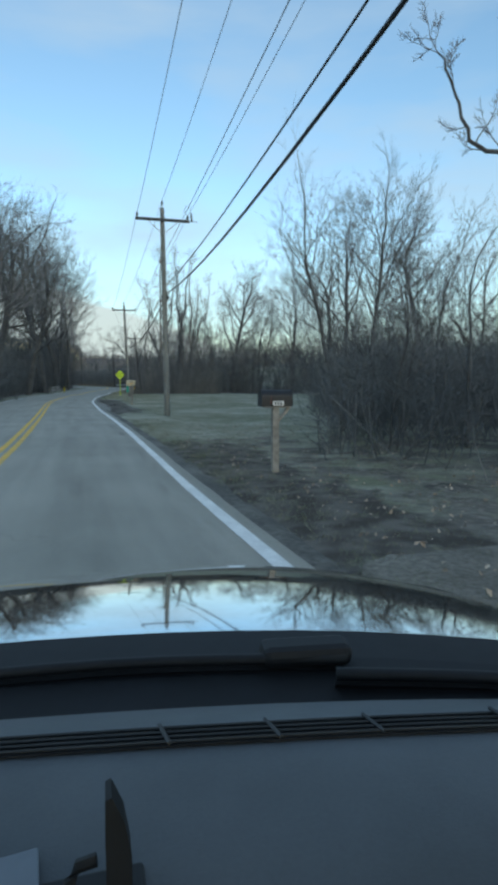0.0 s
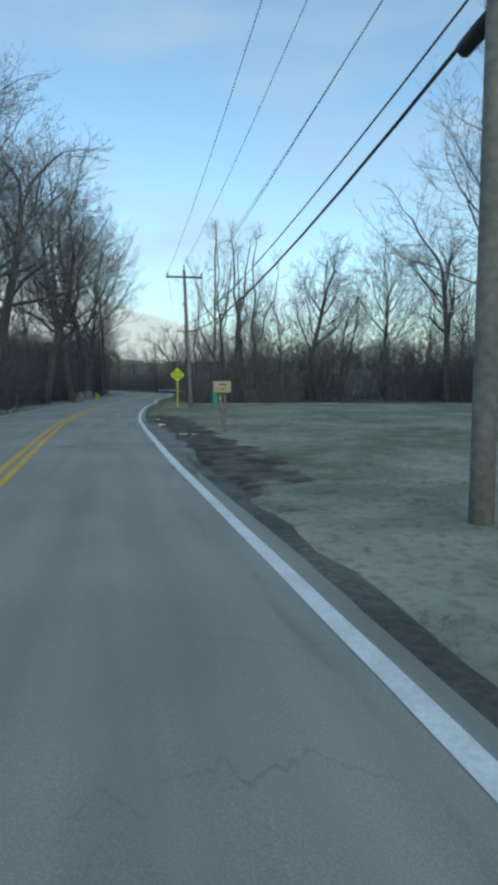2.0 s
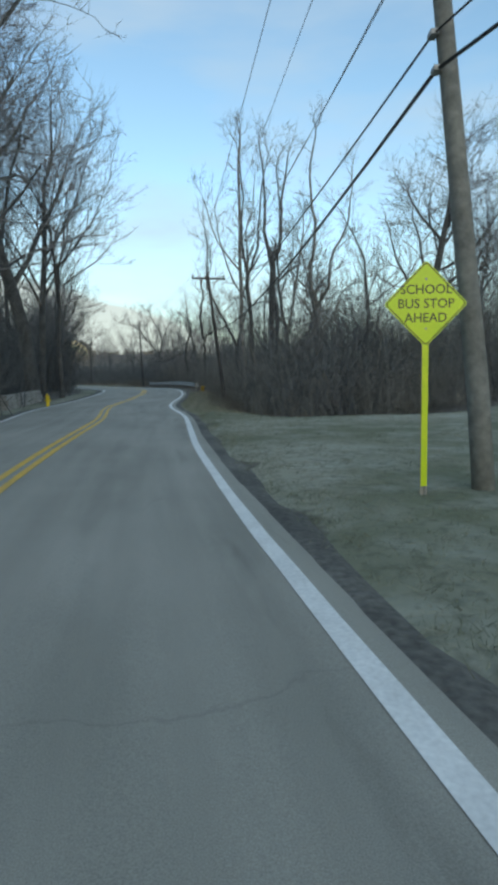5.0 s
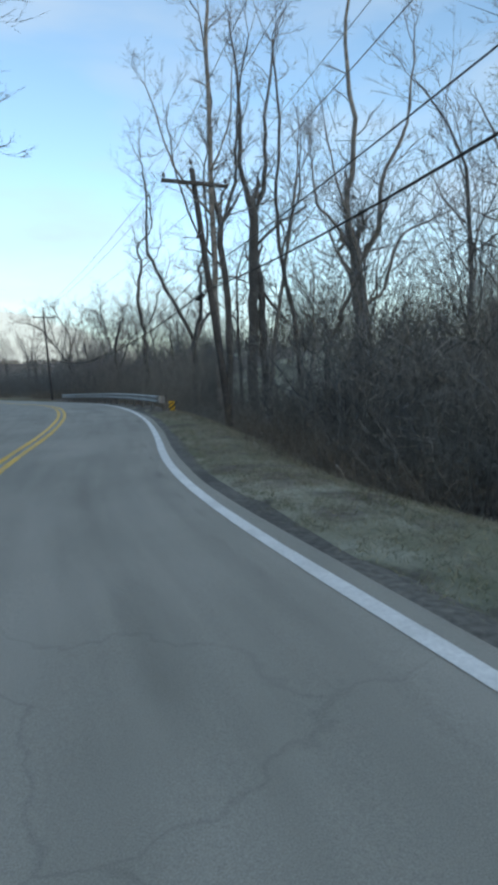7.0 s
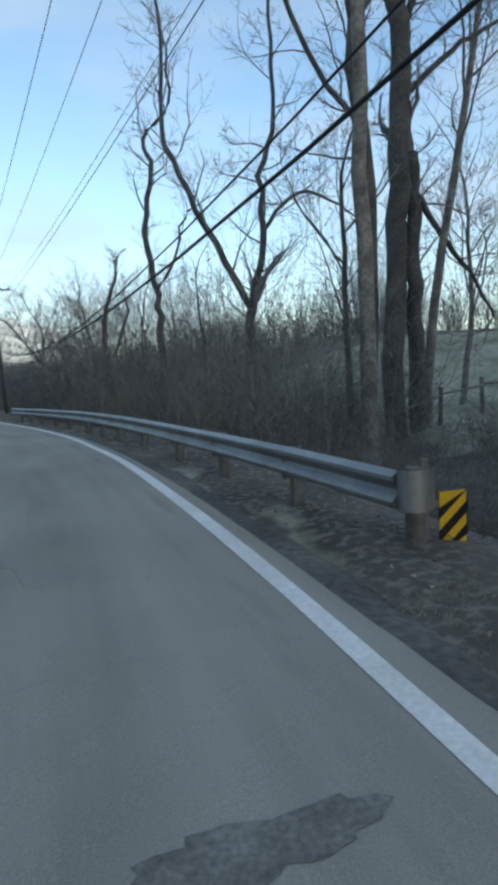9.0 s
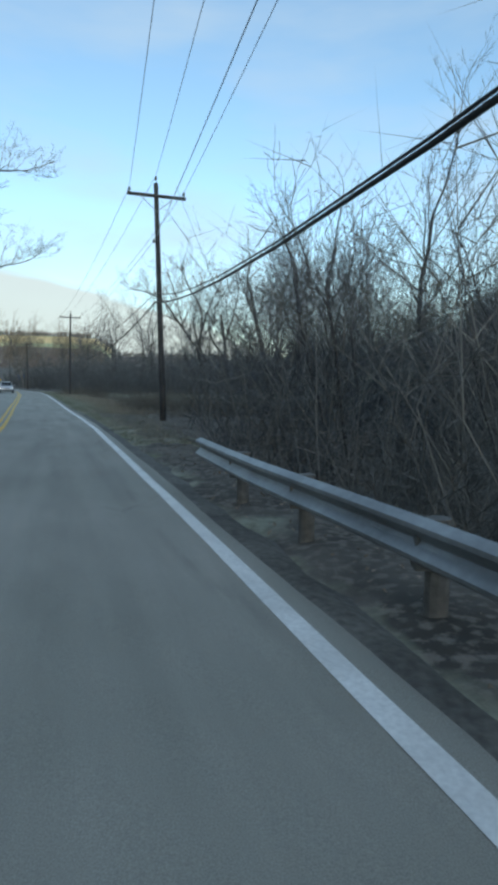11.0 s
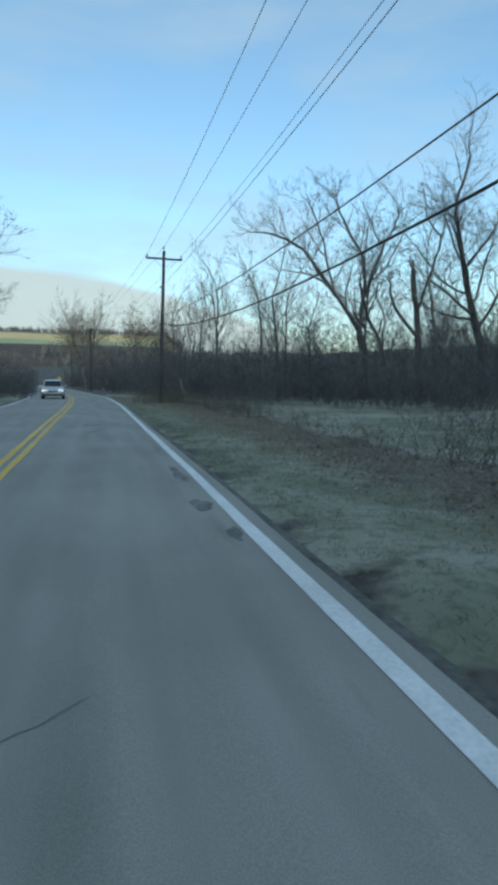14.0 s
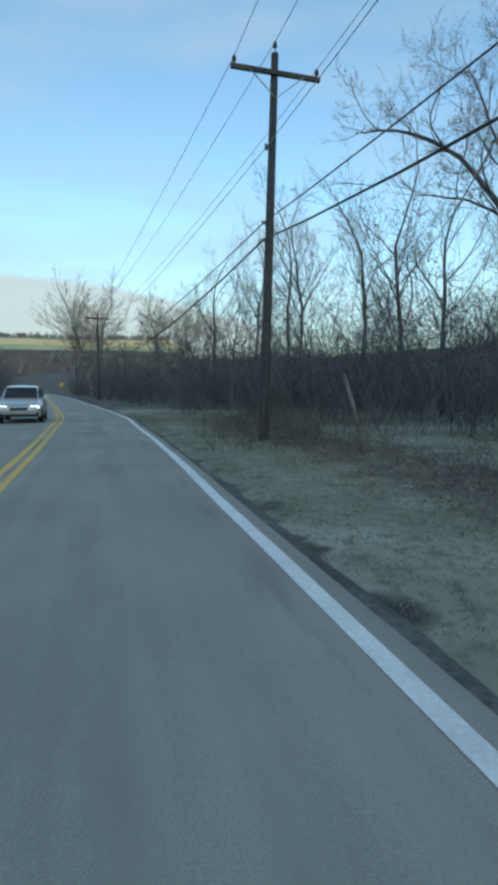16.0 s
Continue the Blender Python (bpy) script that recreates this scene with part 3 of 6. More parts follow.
def build_poles():
    spots = [((4.97, -8.4), (4.97, -8.4), 9.6), ((-3.8, 26.7), (-3.9, 26.7), 9.4), ((-12.15, 58.25), (-12.75, 59.45), 9.35), ((-17.4, 93.17), (-18.4, 93.37), 9.3),
             ((-32.78, 140.4), (-33.08, 140.65), 9.9), ((-54.42, 186.4), (-54.15, 186.6), 10.1), ((-81.1, 232.9), (-81.0, 232.9), 9.9), ((-106, 276), (-106, 276), 9.9)]
    labels = ["weathered wooden utility pole with a cross-arm", "grey weathered wooden utility pole standing in the grass verge", "leaning wooden utility pole behind the yellow sign", "dark utility pole leaning towards the road among the trees",
              "dark wooden utility pole beside dense brush", "brown wooden utility pole in the weedy verge", "far wooden utility pole above the brush", "far wooden utility pole above the brush"]
    cable_z = [(6.03, 5.9), (5.94, 5.55), (5.6, 5.15), (5.38, 4.74), (5.51, 5.12), (5.93, 5.48), (5.8, 5.4), (5.8, 5.4)]
    cable_sag = [(0.0169, 0.0244), (0.0218, 0.0284), (0.0124, 0.023), (0.043, 0.0334), (0.0183, 0.0305), (0.018, 0.026), (0.018, 0.026)]
    ties = []
    for i, (b, t, h) in enumerate(spots):
        a, c = Vector(spots[max(i - 1, 0)][0]), Vector(spots[min(i + 1, len(spots) - 1)][0])
        al = (c - a).to_3d()
        z = gz(*b)
        ties.append(utility_pole((b[0], b[1], z), (t[0], t[1], z + h), al, labels[i], cable_z[i], "pole_grey" if i in (1, 2) else "pole_wood"))
    for (p, q), (slack_u, slack_l) in zip(zip(ties[:-1], ties[1:]), cable_sag):
        span = (p["top"] - q["top"]).length
        for key, r, mat, lab, sag in (("left", 0.009, M["wire"], "thin bare overhead wire", 0.012), ("top", 0.009, M["wire"], "thin bare overhead wire", 0.012), ("right", 0.009, M["wire"], "thin bare overhead wire", 0.012),
                                      ("neutral", 0.0095, M["wire"], "thin bare overhead wire", 0.011), ("upper_cable", 0.016, M["cable"], "black overhead telephone cable", slack_u), ("lower_cable", 0.028, M["cable"], "thick black overhead cable", slack_l)):
            wire(p[key], q[key], span * sag, r, mat, "overhead_wire" if r < 0.012 else "overhead_cable", lab)
    line_fuse(ties[1]["right"])
    # black splice cases hung on the thick cable beside two of the poles
    splice_case(ties[1]["lower_cable"], ties[2]["lower_cable"])
    splice_case(ties[3]["lower_cable"], ties[4]["lower_cable"])


def line_fuse(p):
    """A fuse holder on a bracket past the end of a cross-arm, with its looped lead."""
    ob = thing("line_fuse", "dark porcelain line fuse on a steel bracket by the cross-arm", "line fuse", Matrix.Translation(p))
    part("bracket", Build().tube([(-0.06, -0.05, -0.24), (0.3, -0.05, -0.26), (0.44, -0.05, -0.3)], 0.018, 6), M["steel"], ob)
    part("fuse_body", Build().tube([(0.2, -0.06, -0.28), (0.19, -0.06, -0.16), (0.17, -0.06, 0.02), (0.16, -0.06, 0.12)], [0.025, 0.045, 0.045, 0.02], 8), M["insulator"], ob, smooth=True)
    part("lead", Build().tube([(0.0, 0.0, -0.02), (-0.16, 0.0, 0.2), (-0.1, 0.0, 0.42), (0.06, -0.02, 0.4), (0.14, -0.05, 0.22), (0.16, -0.06, 0.12)], 0.009, 5), M["wire"], ob, smooth=True)


def splice_case(p, q):
    d = (q - p).normalized()
    c0, c1 = p + d * 0.35 - Vector((0, 0, 0.14)), p + d * 0.9 - Vector((0, 0, 0.19))
    case = thing("cable_splice", "black plastic splice case hanging on the thick cable", "splice case", Matrix.Translation(c0))
    e = c1 - c0
    part("body", Build().tube([e * 0.0, e * 0.06, e * 0.5, e * 0.94, e], [0.06, 0.1, 0.105, 0.1, 0.06], 12), M["cable"], case, smooth=True)
    for k in (0.08, 0.92):
        part("strap", Build().tube([e * k - Vector((0, 0, 0.05)), e * k + Vector((0, 0, 0.14 - 0.012 * (1 - k)))], 0.015, 6), M["steel"], case)


# ---- bare trees and brush ----
FINE = 3                                        # side twigs on each last twig


def grow(rnd, limbs, twigs, p, d, length, r, level, top, gnarl, fan, thin=1.0, clear=0.4, segs=(7, 7, 5, 2, 1), reach=0.78):
    """One limb as a tapered, wandering tube, with its side limbs."""
    n = segs[level]
    if level == 4:
        m = p + (d + Vector((rnd.gauss(0, 1), rnd.gauss(0, 1), rnd.gauss(0, 0.6) + 0.2)) * gnarl).normalized() * length
        twigs.sliver(p, m, 0.0088, rnd)
        for k in range(FINE):
            q = p.lerp(m, (k + rnd.uniform(0.2, 0.9)) / FINE)
            twigs.sliver(q, q + (m - p) * 0.4 + Vector((rnd.gauss(0, 1), rnd.gauss(0, 1), rnd.gauss(0.15, 0.8))) * length * 0.24, 0.0074, rnd)
        return
    pts, dirs, rad = [p.copy()], [d.copy()], [r]
    end = r * (0.45 if level < 3 else 0.35)
    lift = (0.1, 0.42, 0.3, 0.25, 0.2)[level]
    for k in range(n):
        d = (d + Vector((rnd.gauss(0, 1), rnd.gauss(0, 1), rnd.gauss(0, 0.6) + lift)) * gnarl * (0.45, 0.8, 1.0, 1.1)[level]).normalized()
        p = p + d * (length / n)
        pts.append(p.copy())
        dirs.append(d.copy())
        rad.append(max(r + (end - r) * (k + 1) / n, 0.006))
    (limbs if level < 2 else twigs).tube(pts, rad, (9, 6, 4, 3, 3)[level], cap=False)
    if level >= top:
        return
    kids = (rnd.randint(12, 14), rnd.randint(8, 9), rnd.randint(6, 7), 5)[level]
    kids = max(3, int(kids * thin + 0.5))
    for k in range(kids):
        t = (clear if level == 0 else 0.2) + (1 - clear if level == 0 else 0.8) * ((k + rnd.uniform(0, 1)) / kids) if k else 1.0
        i = min(int(t * n), n)
        f = t * n - i
        q = pts[i].lerp(pts[min(i + 1, n)], f) if i < n else pts[n]
        ax = dirs[i]
        a = k * 2.4 + rnd.uniform(-0.6, 0.6)
        perp = ax.cross(Vector((math.cos(a), math.sin(a), 0.2))).normalized()
        ang = rnd.gauss(fan, 10) if k else rnd.gauss(12, 7)
        nd = (Matrix.Rotation(radians(ang), 3, perp) @ ax).normalized()
        short = 1.0 - 0.45 * t if k else 0.8
        grow(rnd, limbs, twigs, q, nd, length * rnd.uniform(0.62, 0.85) * short * (reach, 0.9, 0.85, 0.85)[level], max(rad[i] * (rnd.uniform(0.32, 0.5) if level == 0 else rnd.uniform(0.3, 0.45)) if k else rad[i] * 0.85, 0.007), level + 1, top, gnarl * 1.12, fan * 1.04, thin, clear, segs, reach)


def bare_tree(name_label, seed, height, r, stems=1, top=4, gnarl=0.16, fan=38, bark="bark", twig="twig", thin=1.0, lean=0.12, clear=0.4, segs=(7, 7, 5, 2, 1), reach=0.78):
    rnd = random.Random(seed)
    ob = thing("tree", name_label, "tree", None, "bare trees along the road")
    limbs, twigs = Build(), Build()
    for s in range(stems):
        a = rnd.uniform(0, 6.28)
        out = lean * (1.6 if stems > 1 else 0.5)
        d = Vector((math.cos(a) * out, math.sin(a) * out, 1)).normalized()
        grow(rnd, limbs, twigs, Vector((math.cos(a) * 0.3 * (stems > 1), math.sin(a) * 0.3 * (stems > 1), -0.5)), d, height * 0.58, r * (1 if stems == 1 else 0.7), 0, top, gnarl, fan, thin, clear, segs, reach)
    zmax = max(v[2] for v in twigs.v)
    k = height / zmax
    for b in (limbs, twigs):
        b.v = [(v[0] * k, v[1] * k, v[2] * k) for v in b.v]
    part("trunk", limbs, M[bark], ob, smooth=True)
    part("crown", twigs, M[twig], ob)
    return ob


def limbed_tree(label, x, y, limbs, seed, bark="bark", twig="twig", spray=3.0, every=0.9, first=0.35, branch=0.0):
    """A tree whose trunk and main limbs follow given courses (offsets in metres from its foot), with branches grown along them."""
    rnd = random.Random(seed)
    ob = thing("tree", label, "tree", Matrix.Translation((x, y, gz(x, y) - 0.1)), "bare trees along the road")
    wood, twigs = Build(), Build()
    for n, (pts, r0, r1) in enumerate(limbs):
        line = catmull_3(pts, 4)
        m = len(line) - 1
        line = [p + Vector((rnd.gauss(0, 0.06), rnd.gauss(0, 0.06), 0)) if 0 < i < m else p for i, p in enumerate(line)]
        wood.tube(line, [r0 + (r1 - r0) * i / m for i in range(m + 1)], 9, cap=True)
        total = sum((line[i + 1] - line[i]).length for i in range(m))
        start = first if n == 0 else 0.12
        k, run = 0, total * start
        while run < total:
            t = run / total
            i = min(int(t * m), m - 1)
            q, ax = line[i].lerp(line[i + 1], t * m - i), (line[i + 1] - line[i]).normalized()
            a = k * 2.4 + rnd.uniform(-0.7, 0.7)
            perp = ax.cross(Vector((math.cos(a), math.sin(a), 0.25))).normalized()
            nd = (Matrix.Rotation(radians(rnd.gauss(52, 14)), 3, perp) @ ax).normalized()
            r = r0 + (r1 - r0) * t
            grow(rnd, wood, twigs, q, nd, spray * rnd.uniform(0.5, 1.1) * (1 - 0.3 * t), min(0.05, r * 0.4), 2, 4, 0.24, 40, 0.9, 0.4, (7, 5, 5, 3, 2))
            if branch and k % 4 == 0 and n:
                nd = (nd + Vector((0, 0, 0.4))).normalized()
                grow(rnd, wood, twigs, q, nd, branch * rnd.uniform(0.6, 1.1) * (1.15 - 0.5 * t), min(0.09, r * 0.5), 1, 4, 0.2, 40, 0.85, 0.4, (7, 6, 5, 3, 2))
            run += every * rnd.uniform(0.6, 1.4)
            k += 1
        for _ in range(3):
            d = ((line[-1] - line[-2]).normalized() + Vector((rnd.gauss(0, 0.35), rnd.gauss(0, 0.35), rnd.gauss(0, 0.2)))).normalized()
            grow(rnd, wood, twigs, line[-1], d, spray * 0.8, r1 * 0.7, 2, 4, 0.24, 40, 0.9, 0.4, (7, 5, 5, 3, 2))
    part("trunk", wood, M[bark], ob, smooth=True)
    part("crown", twigs, M[twig], ob)
    return ob


def catmull_3(pts, n=5):
    out = []
    for i in range(len(pts) - 1):
        p0, p1, p2, p3 = [Vector(pts[min(max(k, 0), len(pts) - 1)]) for k in (i - 1, i, i + 1, i + 2)]
        for k in range(n):
            t = k / n
            out.append(0.5 * ((2 * p1) + (p2 - p0) * t + (2 * p0 - 5 * p1 + 4 * p2 - p3) * t * t + (3 * p1 - p0 - 3 * p2 + p3) * t ** 3))
    out.append(Vector(pts[-1]))
    return out


TREES = {}


def plant(kind, x, y, h, turn, dz=-0.1, tilt=0.0):
    """Copies one of the grown trees to its place, at its height."""
    src, h0, used = TREES[kind]
    m = Matrix.Translation((x, y, gz(x, y) + dz)) @ Matrix.Rotation(radians(turn), 4, "Z") @ Matrix.Rotation(radians(tilt), 4, "X") @ Matrix.Scale(h / h0, 4)
    if not used:
        src.matrix_basis = m
        TREES[kind][2] = True
        return src
    return copy_thing_scaled(src, m)


def copy_thing_scaled(ob, m):
    keep = ob.scale.copy()
    ob.scale = (1, 1, 1)
    c = copy_thing(ob, m)
    ob.scale = keep
    return c


def grow_trees():
    L = "bare winter tree with grey-brown branching crown"
    for key, args in {
        "wide": dict(seed=4, height=20, r=0.34, gnarl=0.17, fan=46),
        "spread": dict(seed=61, height=18, r=0.28, gnarl=0.2, fan=62, clear=0.3, thin=0.78, segs=(8, 7, 5, 4, 2)),
        "tall": dict(seed=9, height=24, r=0.27, gnarl=0.11, fan=32),
        "straight_pale": dict(seed=75, height=25, r=0.17, gnarl=0.1, fan=42, clear=0.55, lean=0.03, thin=0.75, bark="bark_pale", reach=0.4),
        "fork": dict(seed=83, height=18, r=0.19, stems=1, gnarl=0.2, fan=40, clear=0.28, thin=0.7),
        "twin": dict(seed=14, height=22, r=0.32, stems=2, gnarl=0.14, fan=34, thin=0.8),
        "slim": dict(seed=21, height=17, r=0.15, gnarl=0.13, fan=34, thin=0.72, reach=0.62),
        "pale": dict(seed=27, height=18, r=0.18, gnarl=0.13, fan=36, bark="bark_pale", thin=0.75, reach=0.65),
        "crook": dict(seed=35, height=15, r=0.17, gnarl=0.24, fan=44, thin=0.8, clear=0.35),
        "young": dict(seed=40, height=9, r=0.08, stems=2, gnarl=0.15, fan=32, top=3, thin=0.7),
        "tan": dict(seed=46, height=13, r=0.2, stems=3, gnarl=0.13, fan=36, bark="bark_pale", twig="twig_tan", thin=0.75),
    }.items():
        label = {"tan": "far bare tree with tan twigs in evening light", "pale": "bare winter tree with pale bark", "crook": "crooked bare tree with broken limbs", "straight_pale": "tall straight pale trunk with a high bare crown", "spread": "broad bare tree with limbs reaching over the road", "young": "slender bare young tree in the brush"}.get(key, L)
        TREES[key] = [bare_tree(label, **args), args["height"], False]


def brush_band(name, label, poly, count, h, seed, mat, stems=6, lean=0.36, r=0.011, side=9):
    """Leafless scrub: stems with side twigs, scattered over a plan outline."""
    rnd = random.Random(seed)
    xs, ys = [p[0] for p in poly], [p[1] for p in poly]

    def inside(x, y):
        c = False
        for (x1, y1), (x2, y2) in zip(poly, poly[1:] + poly[:1]):
            if (y1 > y) != (y2 > y) and x < (x2 - x1) * (y - y1) / (y2 - y1) + x1:
                c = not c
        return c
    spots = []
    while len(spots) < count:
        x, y = rnd.uniform(min(xs), max(xs)), rnd.uniform(min(ys), max(ys))
        if inside(x, y):
            spots.append((x, y))
    zs = ground_z([s[0] for s in spots], [s[1] for s in spots])
    b = Build()
    for (x, y), z in zip(spots, zs):
        wave = 0.82 + 0.2 * math.sin(x * 0.33 + seed) * math.sin(y * 0.27 + 2 * seed) + 0.16 * math.sin(x * 1.1 + y * 0.9)
        hh = 1.35 * h * wave * rnd.uniform(0.6, 1.15)
        for s in range(stems):
            a, out = rnd.uniform(0, 6.28), abs(rnd.gauss(0, lean))
            p0 = Vector((x + rnd.gauss(0, 0.5), y + rnd.gauss(0, 0.5), z - 0.1))
            d = Vector((math.cos(a) * out, math.sin(a) * out, 1))
            L = hh * rnd.uniform(0.35, 1.0)
            bend = Vector((rnd.gauss(0, 0.15), rnd.gauss(0, 0.15), 0)) * L
            p1, p2 = p0 + d * L * 0.5 + bend, p0 + d * L
            b.tube([p0, p1, p2], [r * 1.25, r * 0.9, r * 0.25], 3, cap=False)
            for k in range(side):
                t = rnd.uniform(0.06, 0.97)
                q = p0.lerp(p1, t * 2) if t < 0.5 else p1.lerp(p2, t * 2 - 1)
                e = Vector((rnd.gauss(0, 0.8), rnd.gauss(0, 0.8), rnd.uniform(0.1, 1.3))).normalized() * (0.35 + L * rnd.uniform(0.10, 0.22))
                b.sliver(q, q + e, r * 0.75, rnd)
                for _ in range(3):
                    u = q + e * rnd.uniform(0.15, 0.85)
                    b.sliver(u, u + (e * 0.5 + Vector((rnd.gauss(0, 1), rnd.gauss(0, 1), rnd.gauss(0.2, 0.8))) * e.length * 0.4), r * 0.5, rnd)
    solid(name, b, mat, label, "brush", kind="stuff")


# ---- street things ----
def paint(name, col, rough=0.45, **k):
    return material(name, col, rough, second=[c * 0.85 for c in col], scale=k.pop("scale", 4), fine=50, amount=0.08, **k)


def text_mesh(name, body, size, mat, parent, m, extrude=0.0015):
    cu = bpy.data.curves.new(name, "FONT")
    cu.body, cu.size, cu.align_x, cu.align_y, cu.extrude, cu.resolution_u = body, size, "CENTER", "CENTER", extrude, 3
    tmp = bpy.data.objects.new(name, cu)
    scene.collection.objects.link(tmp)
    me = bpy.data.meshes.new_from_object(tmp.evaluated_get(bpy.context.evaluated_depsgraph_get()))
    bpy.data.objects.remove(tmp)
    me.materials.clear()
    me.materials.append(mat)
    ob = new(name, me)
    ob.parent, ob.matrix_local = parent, m
    return ob


def rounded_diamond(half, r, n=4):
    pts = []
    c = half - r * math.sqrt(2)
    for k, (cx, cy) in enumerate(((c, 0), (0, c), (-c, 0), (0, -c))):
        for j in range(n + 1):
            a = radians(-45 + 90 * k + 90 * j / n)
            pts.append((cx + r * math.cos(a), cy + r * math.sin(a)))
    return pts


def facing(x, y, z, heading):
    """Local x to the viewer's right, y up, z out of the face towards a viewer who looks along heading (degrees left of +y)."""
    h = radians(heading)
    fwd = Vector((-math.sin(h), math.cos(h), 0))
    right = Vector((math.cos(h), math.sin(h), 0))
    return Matrix.Translation((x, y, z)) @ Matrix((right, (0, 0, 1), -fwd)).transposed().to_4x4()


def build_sign():
    x, y = -13.0, 58.0
    z = gz(x, y)
    ob = thing("road_sign", "fluorescent yellow-green diamond school bus warning sign on a matching post", "road sign", facing(x, y, z, 3))
    lime = material("sign_lime", (0.62, 0.80, 0.02), 0.35, second=(0.56, 0.75, 0.02), scale=3, fine=60, amount=0.05)
    post_lime = material("post_lime", (0.66, 0.78, 0.02), 0.4, second=(0.58, 0.72, 0.02), scale=3, fine=60, amount=0.05)
    black = paint("sign_black", (0.02, 0.02, 0.02))
    c = 2.235
    part("sign_panel", Build().prism(rounded_diamond(0.49, 0.04), 0.006, pose(0, c, 0)), lime, ob)
    ring = Build()
    o, i = rounded_diamond(0.474, 0.036), rounded_diamond(0.459, 0.032)
    n = len(o)
    vs = [Vector((px, py + c, 0.0075)) for px, py in o] + [Vector((px, py + c, 0.0075)) for px, py in i]
    vs += [v - Vector((0, 0, 0.0025)) for v in vs]
    fs = []
    for k in range(n):
        k2 = (k + 1) % n
        fs += [(k, k2, n + k2, n + k), (2 * n + k, 2 * n + k2, k2, k), (n + k, n + k2, 3 * n + k2, 3 * n + k)]
    ring.add(vs, fs)
    part("border", ring, black, ob, "thin black border")
    for word, dy in (("SCHOOL", 0.16), ("BUS STOP", 0.0), ("AHEAD", -0.16)):
        text_mesh("lettering", word, 0.15, black, ob, pose(0, c + dy, 0.008))
    post = Build()
    # a U-channel post with its flanges
    prof = [(-0.04, 0), (-0.04, -0.004), (-0.022, -0.004), (-0.018, -0.03), (0.018, -0.03), (0.022, -0.004), (0.04, -0.004), (0.04, 0), (0.019, 0), (0.015, -0.026), (-0.015, -0.026), (-0.019, 0)]
    vs = [Vector((a, h, b - 0.004)) for h in (-0.3, 2.5) for a, b in prof]
    n = len(prof)
    post.add(vs, [tuple(range(n)), tuple(range(2 * n - 1, n - 1, -1))] + [(k, n + k, n + (k + 1) % n, (k + 1) % n) for k in range(n)])
    part("post", post, M["steel"], ob, "galvanised steel post")
    part("post_panel", Build().box((0.075, 1.68, 0.004), pose(0, 0.95, 0.003), 0.0015), post_lime, ob, "yellow-green reflective strip on the post")
    for dy in (-0.28, 0.28):
        part("bolt", Build().tube([(0, c + dy, 0.004), (0, c + dy, 0.014)], 0.012, 6), M["steel"], ob)


def mailbox(x, y, heading, label, shell, post_mat, size=(0.23, 0.52, 0.27), height=1.12, post=0.1, crooked=False):
    """A rural post box seen from its side: arched shell along local x, door towards the road."""
    w, length, h = size
    z = gz(x, y)
    ob = thing("mailbox", label, "mailbox", facing(x, y, z, heading))
    prof = [(-w / 2, 0), (w / 2, 0), (w / 2, h * 0.55)] + [(w / 2 * math.cos(radians(a)), h * 0.55 + h * 0.45 * math.sin(radians(a))) for a in range(20, 180, 20)] + [(-w / 2, h * 0.55)]
    side = Matrix.Translation((-length / 2, height, 0)) @ Matrix(((0, 0, 1), (0, 1, 0), (-1, 0, 0))).to_4x4()
    part("shell", Build().prism(prof, length, side), shell, ob, smooth=False)
    lip = [(a * 1.05, b * 1.04 - 0.005) for a, b in prof]
    part("door", Build().prism(lip, 0.018, Matrix.Translation((-0.012, 0, 0)) @ side), shell, ob)
    part("rear_plate", Build().prism(lip, 0.012, Matrix.Translation((length, 0, 0)) @ side), shell, ob)
    part("mount_board", Build().box((length * 0.8, 0.025, w * 0.8), pose(0, height - 0.015, 0), 0.004), post_mat, ob)
    return ob


